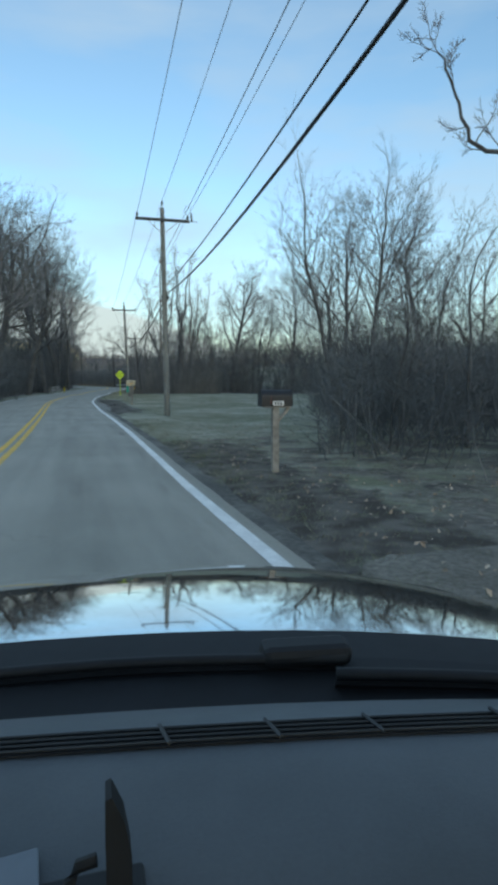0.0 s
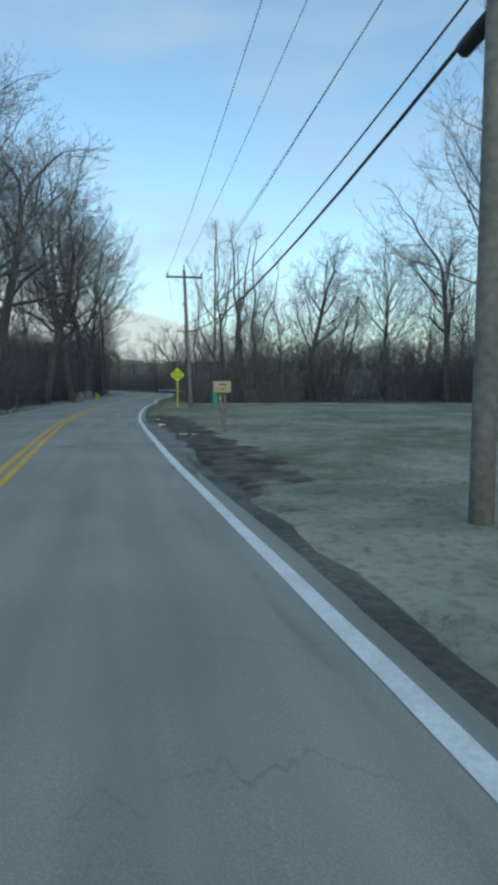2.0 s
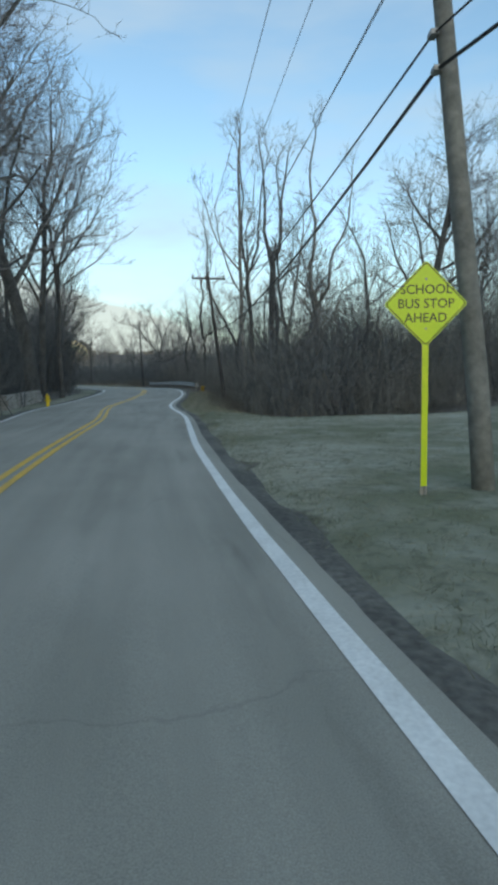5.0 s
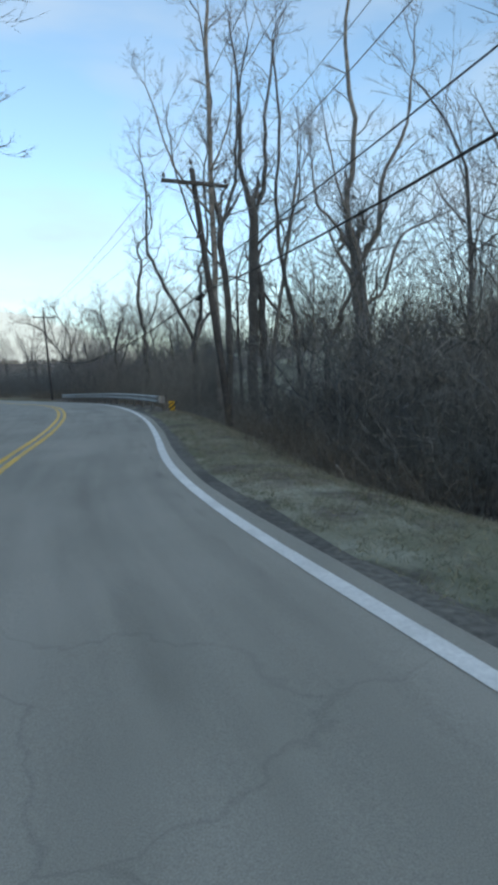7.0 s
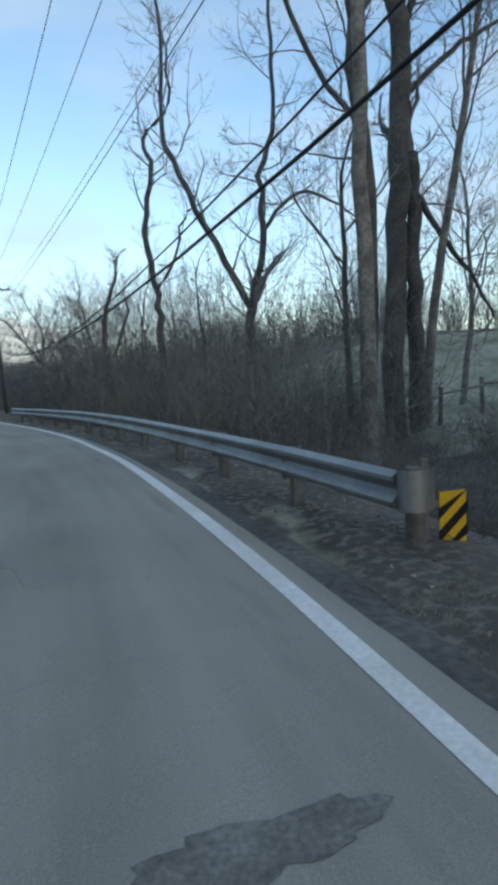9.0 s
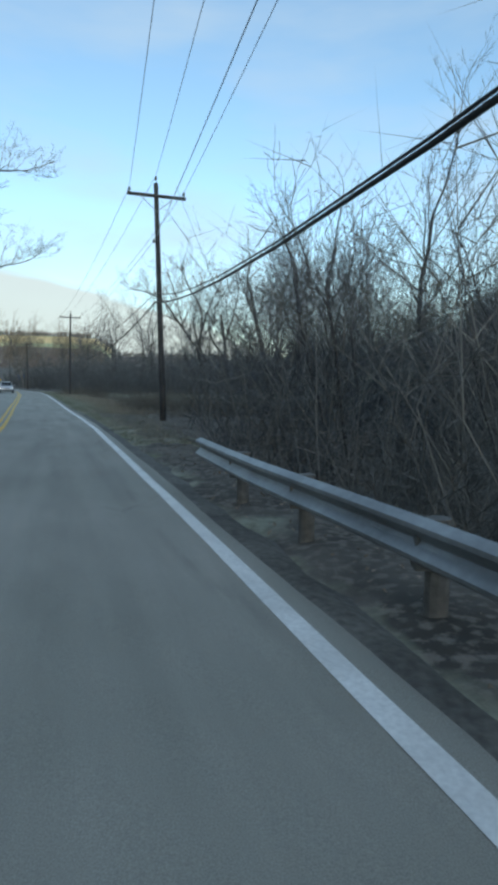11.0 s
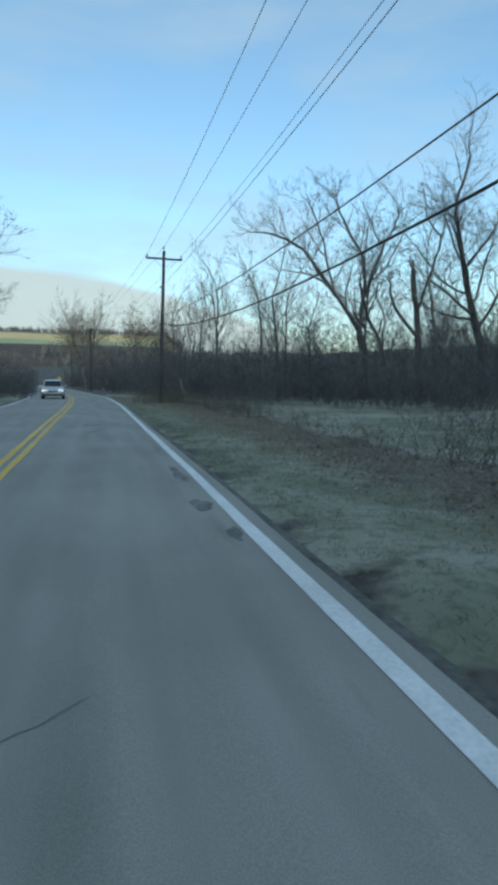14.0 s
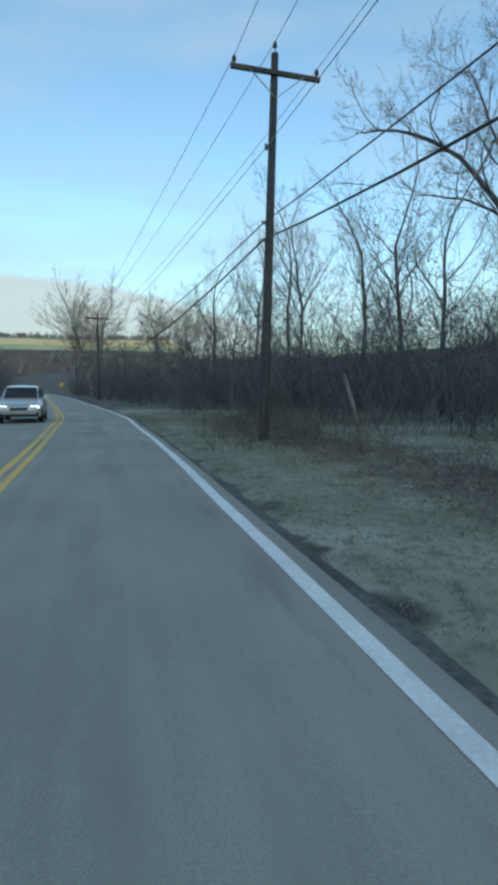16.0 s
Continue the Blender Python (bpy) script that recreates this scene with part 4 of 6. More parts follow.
def build_mailboxes():
    black = paint("mailbox_black", (0.012, 0.013, 0.016), 0.5)
    grey_wood = material("grey_wood", (0.30, 0.275, 0.24), 0.9, second=(0.22, 0.2, 0.175), scale=2, fine=12, amount=0.3, bump=0.5, bump_scale=20)
    white = paint("label_white", (0.75, 0.75, 0.73))
    ob = mailbox(0.45, 9.55, 16, "black metal mailbox on a grey weathered wooden post", black, grey_wood)
    part("post", Build().box((0.11, 1.5, 0.11), pose(0, 0.35, 0) , 0.008), grey_wood, ob, "weathered square wooden post")
    part("brace", Build().box((0.05, 0.42, 0.05), pose(0.12, 0.95, 0, 0, 0, -40), 0.005), grey_wood, ob)
    part("number_plate", Build().box((0.19, 0.075, 0.004), pose(0.02, 1.17, 0.119), 0.001), white, ob, "white plate with dark bars")
    for k in range(3):
        part("number_bar", Build().box((0.026, 0.045, 0.003), pose(-0.035 + k * 0.05, 1.17, 0.1225)), black, ob)
    red = paint("flag_red", (0.07, 0.012, 0.012))
    part("flag", Build().box((0.035, 0.03, 0.01), pose(-0.115, 1.18, 0.122), 0.002).box((0.012, 0.12, 0.006), pose(-0.11, 1.23, 0.121)), red, ob, "small dark red flag")

    tan = material("mailbox_tan", (0.50, 0.45, 0.31), 0.55, second=(0.42, 0.36, 0.22), scale=5, fine=30, amount=0.2)
    teal = material("teal_plastic", (0.01, 0.34, 0.25), 0.4, second=(0.01, 0.28, 0.21), scale=4, fine=30, amount=0.12)
    ob = mailbox(-8.02, 39.0, 14, "tan box-shaped mailbox with a teal newspaper tube on a crooked post", tan, grey_wood, (0.26, 0.55, 0.36), 1.3)
    crook = Build().tube([(0.06, -0.3, 0), (0.03, 0.3, 0.01), (-0.01, 0.7, 0), (-0.05, 1.05, 0.0), (-0.02, 1.31, 0)], [0.055, 0.052, 0.05, 0.048, 0.05], 8)
    part("post", crook, grey_wood, ob, "crooked grey wooden post", smooth=True)
    part("post", Build().tube([(0.08, -0.3, -0.05), (0.09, 0.5, -0.05), (0.12, 0.95, -0.03), (0.06, 1.3, 0)], [0.05, 0.05, 0.045, 0.045], 8), grey_wood, ob, smooth=True)
    # an upright, open-fronted paper box
    tube = Build()
    w, h, dp, t = 0.15, 0.44, 0.2, 0.012
    for size, at in (((w, t, dp), (0, -h / 2, 0)), ((w, t, dp), (0, h / 2, 0)), ((t, h, dp), (-w / 2, 0, 0)), ((t, h, dp), (w / 2, 0, 0)), ((w, h, t), (0, 0, dp / 2 - 0.06))):
        tube.box(size, pose(-0.22 + at[0], 1.06 + at[1], at[2]), 0.004)
    part("newspaper_tube", tube, teal, ob, "teal plastic newspaper tube")
    for k in range(4):
        part("number_bar", Build().box((0.036, 0.06, 0.003), pose(-0.07 + k * 0.055, 1.55, 0.1325)), black, ob)
    for k in range(3):
        part("number_bar", Build().box((0.05, 0.036, 0.003), pose(-0.06, 1.2 - k * 0.07, 0.122)), white, ob)
    part("number_backing", Build().box((0.075, 0.25, 0.006), pose(-0.06, 1.13, 0.118)), black, ob)
    orange = paint("painted_leaf", (0.6, 0.27, 0.04))
    leaf = [(-0.12, -0.05), (-0.03, -0.055), (0.07, -0.03), (0.16, 0.02), (0.1, 0.05), (0.02, 0.01), (-0.06, 0.03)]
    part("painted_motif", Build().prism(leaf, 0.003, pose(0, 1.42, 0.1305)), orange, ob, "faded orange painted motif")


def build_hydrant():
    x, y = -26.9, 83.5
    z = gz(x, y)
    ob = thing("fire_hydrant", "small yellow fire hydrant on the wooded verge", "hydrant", Matrix.Translation((x, y, z)))
    yel = paint("hydrant_yellow", (0.75, 0.55, 0.02))
    part("barrel", Build().tube([(0, 0, -0.1), (0, 0, 0.05), (0, 0, 0.06), (0, 0, 0.55), (0, 0, 0.56), (0, 0, 0.6)], [0.15, 0.15, 0.1, 0.1, 0.14, 0.14], 12), yel, ob, smooth=False)
    part("bonnet", Build().tube([(0, 0, 0.6), (0, 0, 0.68), (0, 0, 0.74), (0, 0, 0.82)], [0.12, 0.1, 0.05, 0.03], 12), yel, ob, smooth=True)
    for a in (0, 90, 180):
        d = Vector((math.cos(radians(a)), math.sin(radians(a)), 0))
        part("nozzle_cap", Build().tube([Vector((0, 0, 0.42)) + d * 0.08, Vector((0, 0, 0.42)) + d * 0.17], 0.06, 10), yel, ob)


# ---- guard rail ----
RAIL = [(-20.12, 98.1), (-20.42, 99.4), (-20.95, 101.6), (-21.65, 104.2), (-22.45, 107.2), (-23.15, 109.6), (-24.1, 112.7), (-25.0, 115.2), (-26.5, 119.2), (-28.0, 122.7), (-28.95, 125.2)]


def build_guard_rail():
    ob = thing("guard_rail", "galvanised steel guard rail on weathered wooden posts", "guard rail")
    path = catmull(RAIL, 0.6)
    prof = [(0.0, 0.155), (0.02, 0.15), (0.075, 0.115), (0.08, 0.085), (0.02, 0.03), (0.0, 0.0), (0.02, -0.03), (0.08, -0.085), (0.075, -0.115), (0.02, -0.15), (0.0, -0.155)]
    vs, fs = [], []
    m = len(prof)
    for i, p in enumerate(path):
        d = (path[min(i + 1, len(path) - 1)] - path[max(i - 1, 0)]).normalized()
        nrm = Vector((-d.y, d.x))
        for back in (0.0, 0.012):
            for o, h in prof:
                q = p + nrm * (o - back)
                vs.append((q.x, q.y, float(base_z(p.y)) + 0.52 + h))
    for i in range(len(path) - 1):
        a, b = i * 2 * m, (i + 1) * 2 * m
        for k in range(m - 1):
            fs.append((a + k, a + k + 1, b + k + 1, b + k))
            fs.append((a + m + k, b + m + k, b + m + k + 1, a + m + k + 1))
        fs.append((a, b, b + m, a + m))
        fs.append((a + m - 1, a + 2 * m - 1, b + 2 * m - 1, b + m - 1))
    rail = Build()
    rail.add(vs, fs)
    part("rail_beam", rail, M["steel"], ob, smooth=False)
    wood = material("rail_post_wood", (0.2, 0.196, 0.182), 0.9, second=(0.14, 0.136, 0.126), scale=2, fine=12, amount=0.3, bump=0.4, bump_scale=20)
    run = 0.0
    last = path[0]
    spots = [path[0] + Vector((0.1, 0.2))]
    for p in path[1:]:
        run += (p - last).length
        last = p
        if run > 1.9:
            spots.append(p)
            run = 0
    for p in spots:
        z0 = gz(p.x + 0.2, p.y)
        top = float(base_z(p.y)) + 0.645
        d = Vector((0.93, 0.36))
        q = p + d * 0.17
        part("post", Build().tube([(q.x, q.y, z0 - 0.4), (q.x, q.y, top)], [0.085, 0.08], 10), wood, ob)
        part("block", Build().box((0.14, 0.14, 0.3), Matrix.Translation((p.x + d.x * 0.06, p.y + d.y * 0.06, top - 0.18)), 0.01), wood, ob)
    # wrapped end piece
    e, d0 = path[0], (path[1] - path[0]).normalized()
    zc = float(base_z(e.y)) + 0.52
    end = Build()
    pts = []
    for a in range(0, 200, 20):
        pts.append((e.x - d0.x * 0.16 * math.sin(radians(a)) + 0.16 * (1 - math.cos(radians(a))) - 0.02, e.y - d0.y * 0.16 * math.sin(radians(a)) + 0.05 * (1 - math.cos(radians(a)))))
    n = len(pts)
    vs = [(x, y, zc + s * 0.165) for s in (-1, 1) for x, y in pts] + [(x + 0.006, y + 0.004, zc + s * 0.165) for s in (-1, 1) for x, y in pts]
    fs = [(k, k + 1, n + k + 1, n + k) for k in range(n - 1)] + [(2 * n + k, 3 * n + k, 3 * n + k + 1, 2 * n + k + 1) for k in range(n - 1)]
    end.add(vs, fs)
    part("end_cap", end, M["steel"], ob, smooth=True)
    # striped object marker
    mk = thing("object_marker", "yellow and black striped hazard marker beside the guard rail", "road sign", facing(-19.5, 98.4, gz(-19.5, 98.4), 2))
    yel, blk = paint("marker_yellow", (0.78, 0.48, 0.02)), paint("marker_black", (0.015, 0.015, 0.015))
    h0 = float(base_z(98.5)) - 0.2 - gz(-19.5, 98.4)
    part("panel", Build().box((0.27, 0.54, 0.006), pose(0, h0 + 0.34, 0, 0, 6, 0), 0.001), yel, mk)
    for k in range(3):
        y0 = h0 + 0.12 + k * 0.2
        lo, hi = h0 + 0.065, h0 + 0.615
        pts = [(-0.148, max(lo, y0 - 0.15)), (0.148, min(max(lo, y0 + 0.1), hi)), (0.148, min(y0 + 0.2, hi)), (-0.148, min(max(lo, y0 - 0.05), hi))]
        part("stripe", Build().prism(pts, 0.003, pose(0, 0, 0.004, 0, 6, 0)), blk, mk)
    part("post", Build().box((0.07, h0 + 1.2, 0.05), pose(-0.24, (h0 + 0.6) / 2, -0.05), 0.006), wood, mk, "pale wooden post")
    part("bracket", Build().box((0.28, 0.05, 0.012), pose(-0.12, h0 + 0.5, -0.02), 0.003), M["steel"], mk)


# ---- far side: hills behind the end of the road ----
def build_backdrop():
    # straw: very bright warm base stands in for low sun on the field
    straw = material("far_field_painted_sun", (0.98, 0.72, 0.34), 0.95, second=(0.92, 0.66, 0.28), scale=0.02, fine=0.2, amount=0.12)
    brown = material("far_wood", (0.17, 0.125, 0.095), 0.95, second=(0.11, 0.09, 0.075), scale=0.05, fine=0.6, amount=0.4)
    green = material("far_pasture", (0.50, 0.52, 0.26), 0.95, second=(0.62, 0.58, 0.30), scale=0.02, fine=0.2, amount=0.12)
    dark = material("far_trees", (0.24, 0.23, 0.21), 0.95, second=(0.30, 0.28, 0.25), scale=0.05, fine=0.6, amount=0.4)
    rnd = random.Random(77)
    # a long hill: wooded foot, straw field painted as sunlit, trees on the crest
    cx, cy = -52, 171
    b = Build()
    n = 120
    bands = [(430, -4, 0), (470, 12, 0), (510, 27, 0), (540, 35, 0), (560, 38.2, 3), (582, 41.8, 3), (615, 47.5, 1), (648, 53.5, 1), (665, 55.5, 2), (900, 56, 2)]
    for i in range(n + 1):
        az = radians(4 + 70 * i / n)
        open_ = float(smooth_step(15, 18, 4 + 70 * i / n))
        for r, z, _ in bands:
            wob = 1.0 + 0.006 * math.sin(i * 0.35) + 0.003 * math.sin(i * 1.3)
            b.v.append((cx - math.sin(az) * r * wob, cy + math.cos(az) * r * wob, z * (0.6 + 0.4 * open_) + (0.35 * math.sin(i * 0.21 + r) if r > 440 else 0)))
    m = len(bands)
    for i in range(n):
        for k in range(m - 1):
            b.f.append((i * m + k, (i + 1) * m + k, (i + 1) * m + k + 1, i * m + k + 1)[::-1])
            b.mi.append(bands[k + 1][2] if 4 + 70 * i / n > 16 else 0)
    solid("hill", b, [brown, straw, dark, green], "far hill with woods and a straw field coloured as if sunlit", "hill", kind="structure", smooth=True)
    t = Build()
    for k in range(1500):
        az = radians(rnd.uniform(4, 74))
        r, z0, hh = ((rnd.uniform(652, 680), 55.5, rnd.uniform(3, 7)) if k % 3 else (rnd.uniform(432, 520), None, rnd.uniform(6, 10)))
        if z0 is None:
            z0 = np.interp(r, [430, 470, 510, 540], [-4, 12, 27, 35])
        z0 = float(z0 * (0.6 + 0.4 * smooth_step(15, 18, math.degrees(az))))
        x, y = cx - math.sin(az) * r, cy + math.cos(az) * r
        for s in range(7):
            a = rnd.uniform(0, 6.28)
            t.tube([(x, y, z0 - 1), (x + math.cos(a) * hh * 0.3, y + math.sin(a) * hh * 0.3, z0 + hh * rnd.uniform(0.6, 1))], [0.5, 0.12], 3, cap=False)
    solid("far_woods", t, dark, "distant bare woods on the hill", "woods", kind="stuff")


build_ground()
build_road()
build_poles()
build_sign()
build_mailboxes()
build_hydrant()
build_guard_rail()
build_backdrop()
grow_trees()
for spec in [
    # beside the field
    ("twin", 8.4, 52.7, 27, 20), ("tall", 11.5, 55, 26, 140), ("slim", 14, 51, 18, 60), ("wide", 18, 58, 20, 200), ("slim", 20, 49, 17, 10),
    # thicket by the first mailbox
    ("slim", 5.2, 13.5, 6.5, 30), ("young", 3.2, 13, 5, 200), ("crook", 7.2, 10.5, 8, 75), ("young", 4.6, 18, 6, 100), ("slim", 8, 24, 9, 310), ("young", 6, 30, 6, 15),
    # wood behind the field
    ("wide", -2.8, 95.7, 23, 0), ("twin", 1.8, 98, 21, 250), ("slim", 7, 93, 17, 80), ("pale", 12, 96, 18, 120), ("tall", 18, 99, 20, 40), ("slim", -6.5, 96, 17, 160), ("pale", -9.5, 99, 17, 220),
    ("slim", 24, 94, 18, 280), ("wide", 31, 98, 19, 90), ("slim", 38, 92, 16, 190), ("tall", 44, 97, 20, 330),
    ("tall", 7.6, 99.1, 26, 200), ("wide", 12.2, 84.4, 25, 120),
    # trees round the guard rail
    ("straight_pale", -12.2, 113, 22, 150),
    ("slim", -14, 116, 17, 20), ("slim", -19, 124, 12, 75), ("pale", -8.5, 117, 15, 140),
    # right of pole four
    ("fork", -25.5, 138, 11, 15), ("slim", -27, 144, 12, 160), ("young", -28.5, 141, 8, 240), ("slim", -22, 140, 14, 300),
    # behind the weedy field
    ("crook", -38, 201, 19, 300), ("pale", -28.6, 193, 24, 30), ("slim", -51.5, 212, 18, 170), ("fork", -49, 209, 20, 60), ("slim", -57, 215, 18, 250), ("wide", -30, 203, 24, 200),
    ("slim", -22, 188, 22, 90), ("tall", -16, 192, 24, 330), ("pale", -61, 219, 17, 140), ("slim", -40, 212, 19, 20), ("tall", -25, 197, 24, 260), ("slim", -12, 182, 20, 190), ("slim", -65, 224, 17, 60), ("young", -35, 192, 9, 20), ("slim", -55.5, 208, 16, 110), ("slim", -47.5, 202, 15, 35), ("pale", -34, 199, 17, 290), ("fork", -45, 198, 12, 80),
    # left of the road
    ("spread", -25.6, 66, 22, 170), ("spread", -26.6, 75, 26, 300), ("tall", -29.5, 81, 29, 20), ("wide", -29.6, 88, 28, 250), ("tall", -31.5, 95, 28, 130), ("wide", -25.2, 58, 24, 90), ("slim", -31, 70, 20, 10), ("pale", -33, 78, 21, 200),
    ("slim", -34, 90, 24, 60), ("twin", -36, 100, 26, 150), ("slim", -33, 104, 19, 330), ("wide", -24, 50, 21, 40), ("tall", -30, 55, 21, 220), ("slim", -24, 42, 17, 120), ("slim", -37, 84, 21, 310), ("slim", -29, 92, 20, 200),
    ("slim", -52, 150, 16, 70), ("wide", -66, 181, 19, 160), ("slim", -62, 172, 17, 250), ("slim", -74, 192, 13, 30),
    # wood round the outside of the bend
    ("wide", -36.5, 112, 15, 20), ("tall", -40, 121, 15, 140), ("slim", -38.5, 117, 13, 230), ("wide", -45, 130, 15, 310), ("slim", -43, 126, 13, 80), ("tall", -50, 139, 15, 10), ("slim", -47.5, 135, 12, 190),
    # far trees beyond the bend
    ("tan", -88, 246, 19, 20), ("tan", -81, 252, 18, 140), ("tan", -74, 250, 17, 260), ("tan", -96, 262, 18, 80), ("slim", -66, 238, 15, 300),
]:
    plant(*spec)
limbed_tree("forked bare tree behind the guard rail", -17.2, 119.4, [
    ([(0, 0, -0.8), (-0.1, 0, 2.5), (0.05, 0, 5.9)], 0.27, 0.22),
    ([(0.05, 0, 5.8), (-1.4, 0.3, 8.8), (-2.9, 0.2, 11.6), (-3.5, 0.5, 14.2), (-3.2, 0.4, 17.5), (-3.6, 0.3, 20)], 0.17, 0.05),
    ([(0.05, 0, 5.8), (0.6, -0.2, 8.6), (0.65, 0.1, 11.6), (1.5, 0.2, 14.2), (1.2, -0.2, 18), (1.7, 0, 21)], 0.18, 0.05),
    ([(0.62, 0, 9.2), (2.4, 0.3, 11), (4.6, 0.8, 10.6), (5.6, 0.6, 9.6)], 0.1, 0.03)], 91, first=0.8)
limbed_tree("crooked bare tree with a winding stem", -21.3, 120.6, [
    ([(0, 0, -0.5), (0.1, 0, 4.6), (0.0, 0.1, 6.8), (-0.3, 0, 9.6), (0.1, 0, 12.2), (-0.15, 0.2, 13.6), (1.0, 0.3, 15.2), (1.1, 0.2, 17.5)], 0.19, 0.05),
    ([(0, 0, 7.0), (0.9, 0.2, 8.4), (1.4, 0.1, 10.2), (2.3, 0.4, 11)], 0.09, 0.03)], 92, first=0.4, spray=2.4)
limbed_tree("broken-topped dead tree with a forked stub", -23.7, 124.3, [
    ([(0, 0, -0.5), (-0.1, 0, 3.6), (-0.3, 0, 5.4), (-0.1, 0.1, 6.8), (0.5, 0, 8.6)], 0.2, 0.08),
    ([(-0.1, 0, 4.0), (0.7, 0.2, 5.6), (0.9, 0.2, 7.4)], 0.1, 0.04)], 93, first=0.75, spray=1.2, every=1.4)
limbed_tree("tall bare tree forking high above the bend", -15.6, 110.0, [
    ([(0, 0, -0.8), (0.1, 0, 6), (-0.1, 0, 12.4)], 0.25, 0.2),
    ([(-0.1, 0, 12.2), (-0.7, 0.2, 16), (-0.4, 0.1, 20), (-0.9, 0, 25)], 0.15, 0.04),
    ([(-0.1, 0, 12.2), (0.9, -0.2, 15), (1.3, 0.2, 19), (2.2, 0.1, 24)], 0.14, 0.04),
    ([(0, 0, 9.4), (-1.8, 0.4, 12.6), (-2.8, 0.2, 16), (-3.2, 0.2, 19)], 0.09, 0.03)], 94, first=0.6)
limbed_tree("tall pale-barked trunk with a high bare crown", -16.4, 108.0, [
    ([(0, 0, -0.8), (0.05, 0, 6), (0.0, 0.1, 13), (0.1, 0, 20), (0.3, 0, 25)], 0.24, 0.09),
    ([(0.0, 0, 12.5), (-1.6, 0.3, 14.5), (-2.6, 0.2, 16.6), (-3.6, 0.3, 20)], 0.09, 0.03),
    ([(0.0, 0, 15), (1.2, -0.2, 17.5), (1.6, 0, 21)], 0.08, 0.03)], 103, bark="bark_pale", first=0.45, spray=2.0, every=1.0)
limbed_tree("dark double trunk joining above a long fork", -13.2, 112.6, [
    ([(-0.45, 0, -0.8), (-0.32, 0, 4), (-0.1, 0, 8.5), (0.1, 0, 12), (0.0, 0.1, 14)], 0.38, 0.33),
    ([(0.55, 0.3, -0.8), (0.5, 0.25, 3.5), (0.46, 0.1, 6.8), (0.35, 0, 9.6)], 0.3, 0.24),
    ([(0, 0.1, 13.8), (-0.7, 0.2, 17), (-0.6, 0.1, 21), (-1.1, 0, 26)], 0.22, 0.05),
    ([(0.05, 0, 13.4), (1.0, -0.1, 16), (1.2, 0.1, 20), (2.0, 0.1, 25)], 0.22, 0.05),
    ([(0.2, 0, 11.4), (1.7, -0.2, 12.8), (3.2, -0.3, 13.6), (4.6, -0.3, 15.2)], 0.12, 0.04),
    ([(0.4, 0, 8.4), (1.6, 0.2, 7.0), (2.7, 0.3, 5.8), (3.6, 0.3, 4.2)], 0.12, 0.05)], 104, first=0.7, spray=2.2, every=1.0)
limbed_tree("slender bare tree with a winding trunk", -12.1, 105.8, [
    ([(0.4, 0, -0.8), (0.2, 0, 4.8), (-0.5, 0, 9), (-0.7, 0.2, 12.5), (-0.4, 0, 17), (-0.7, 0, 21)], 0.17, 0.05),
    ([(-0.5, 0, 9.4), (0.5, 0.2, 12.6), (0.8, 0, 16)], 0.08, 0.03)], 95, first=0.35, spray=2.4)
limbed_tree("thick pale-barked bare tree with crooked limbs", -9.8, 100.6, [
    ([(0.1, 0, -0.8), (0, 0, 3), (-0.1, 0, 6.5), (-0.2, 0, 8.4)], 0.36, 0.27),
    ([(-0.2, 0, 8.2), (-0.5, 0.2, 10.5), (-0.1, 0.1, 13.5), (-0.4, 0, 18), (0.1, 0, 22)], 0.2, 0.05),
    ([(-0.2, 0, 7.4), (0.9, -0.2, 9.2), (1.3, 0, 11.6), (2.6, 0.2, 14.4), (3.0, 0, 18)], 0.17, 0.04),
    ([(-0.1, 0, 6.2), (-1.0, -0.2, 7.8), (-0.9, 0, 9.2), (-2.0, 0.2, 10.6), (-2.2, 0.3, 12.5)], 0.12, 0.04),
    ([(0, 0, 5.4), (1.4, 0.2, 6.4), (2.2, 0.2, 8.8), (4.0, 0, 9.8)], 0.12, 0.04)], 98, bark="bark_pale", first=0.9, spray=2.2, every=1.1)
limbed_tree("dark leaning trunk propped in the brush", -11.3, 101.3, [
    ([(-0.2, 0, -0.6), (0, 0, 3.2), (0.6, -0.3, 5.2), (1.25, -0.6, 7.2), (1.5, -0.7, 9.4)], 0.17, 0.06)], 99, first=0.5, spray=1.6, every=1.0)
limbed_tree("broad bare tree with limbs reaching over the road", -46.6, 146.5, [
    ([(0, 0, -0.5), (0.2, 0, 3), (0.1, 0.1, 7), (-0.4, 0.3, 11), (-0.2, 0.2, 16)], 0.27, 0.06),
    ([(0.15, 0, 5.6), (2.0, 0.2, 7.2), (3.4, 0.5, 8.0), (4.6, 0.8, 8.3)], 0.07, 0.02),
    ([(0.1, 0, 7.6), (1.5, -0.4, 9.8), (2.6, -0.6, 11.4), (4.0, -0.8, 12.4), (5.4, -0.6, 12.6)], 0.12, 0.03),
    ([(0, 0.1, 8), (-2, 0.4, 11), (-3.4, 0.8, 14)], 0.1, 0.03)], 96, first=0.4, spray=2.2, every=0.45)
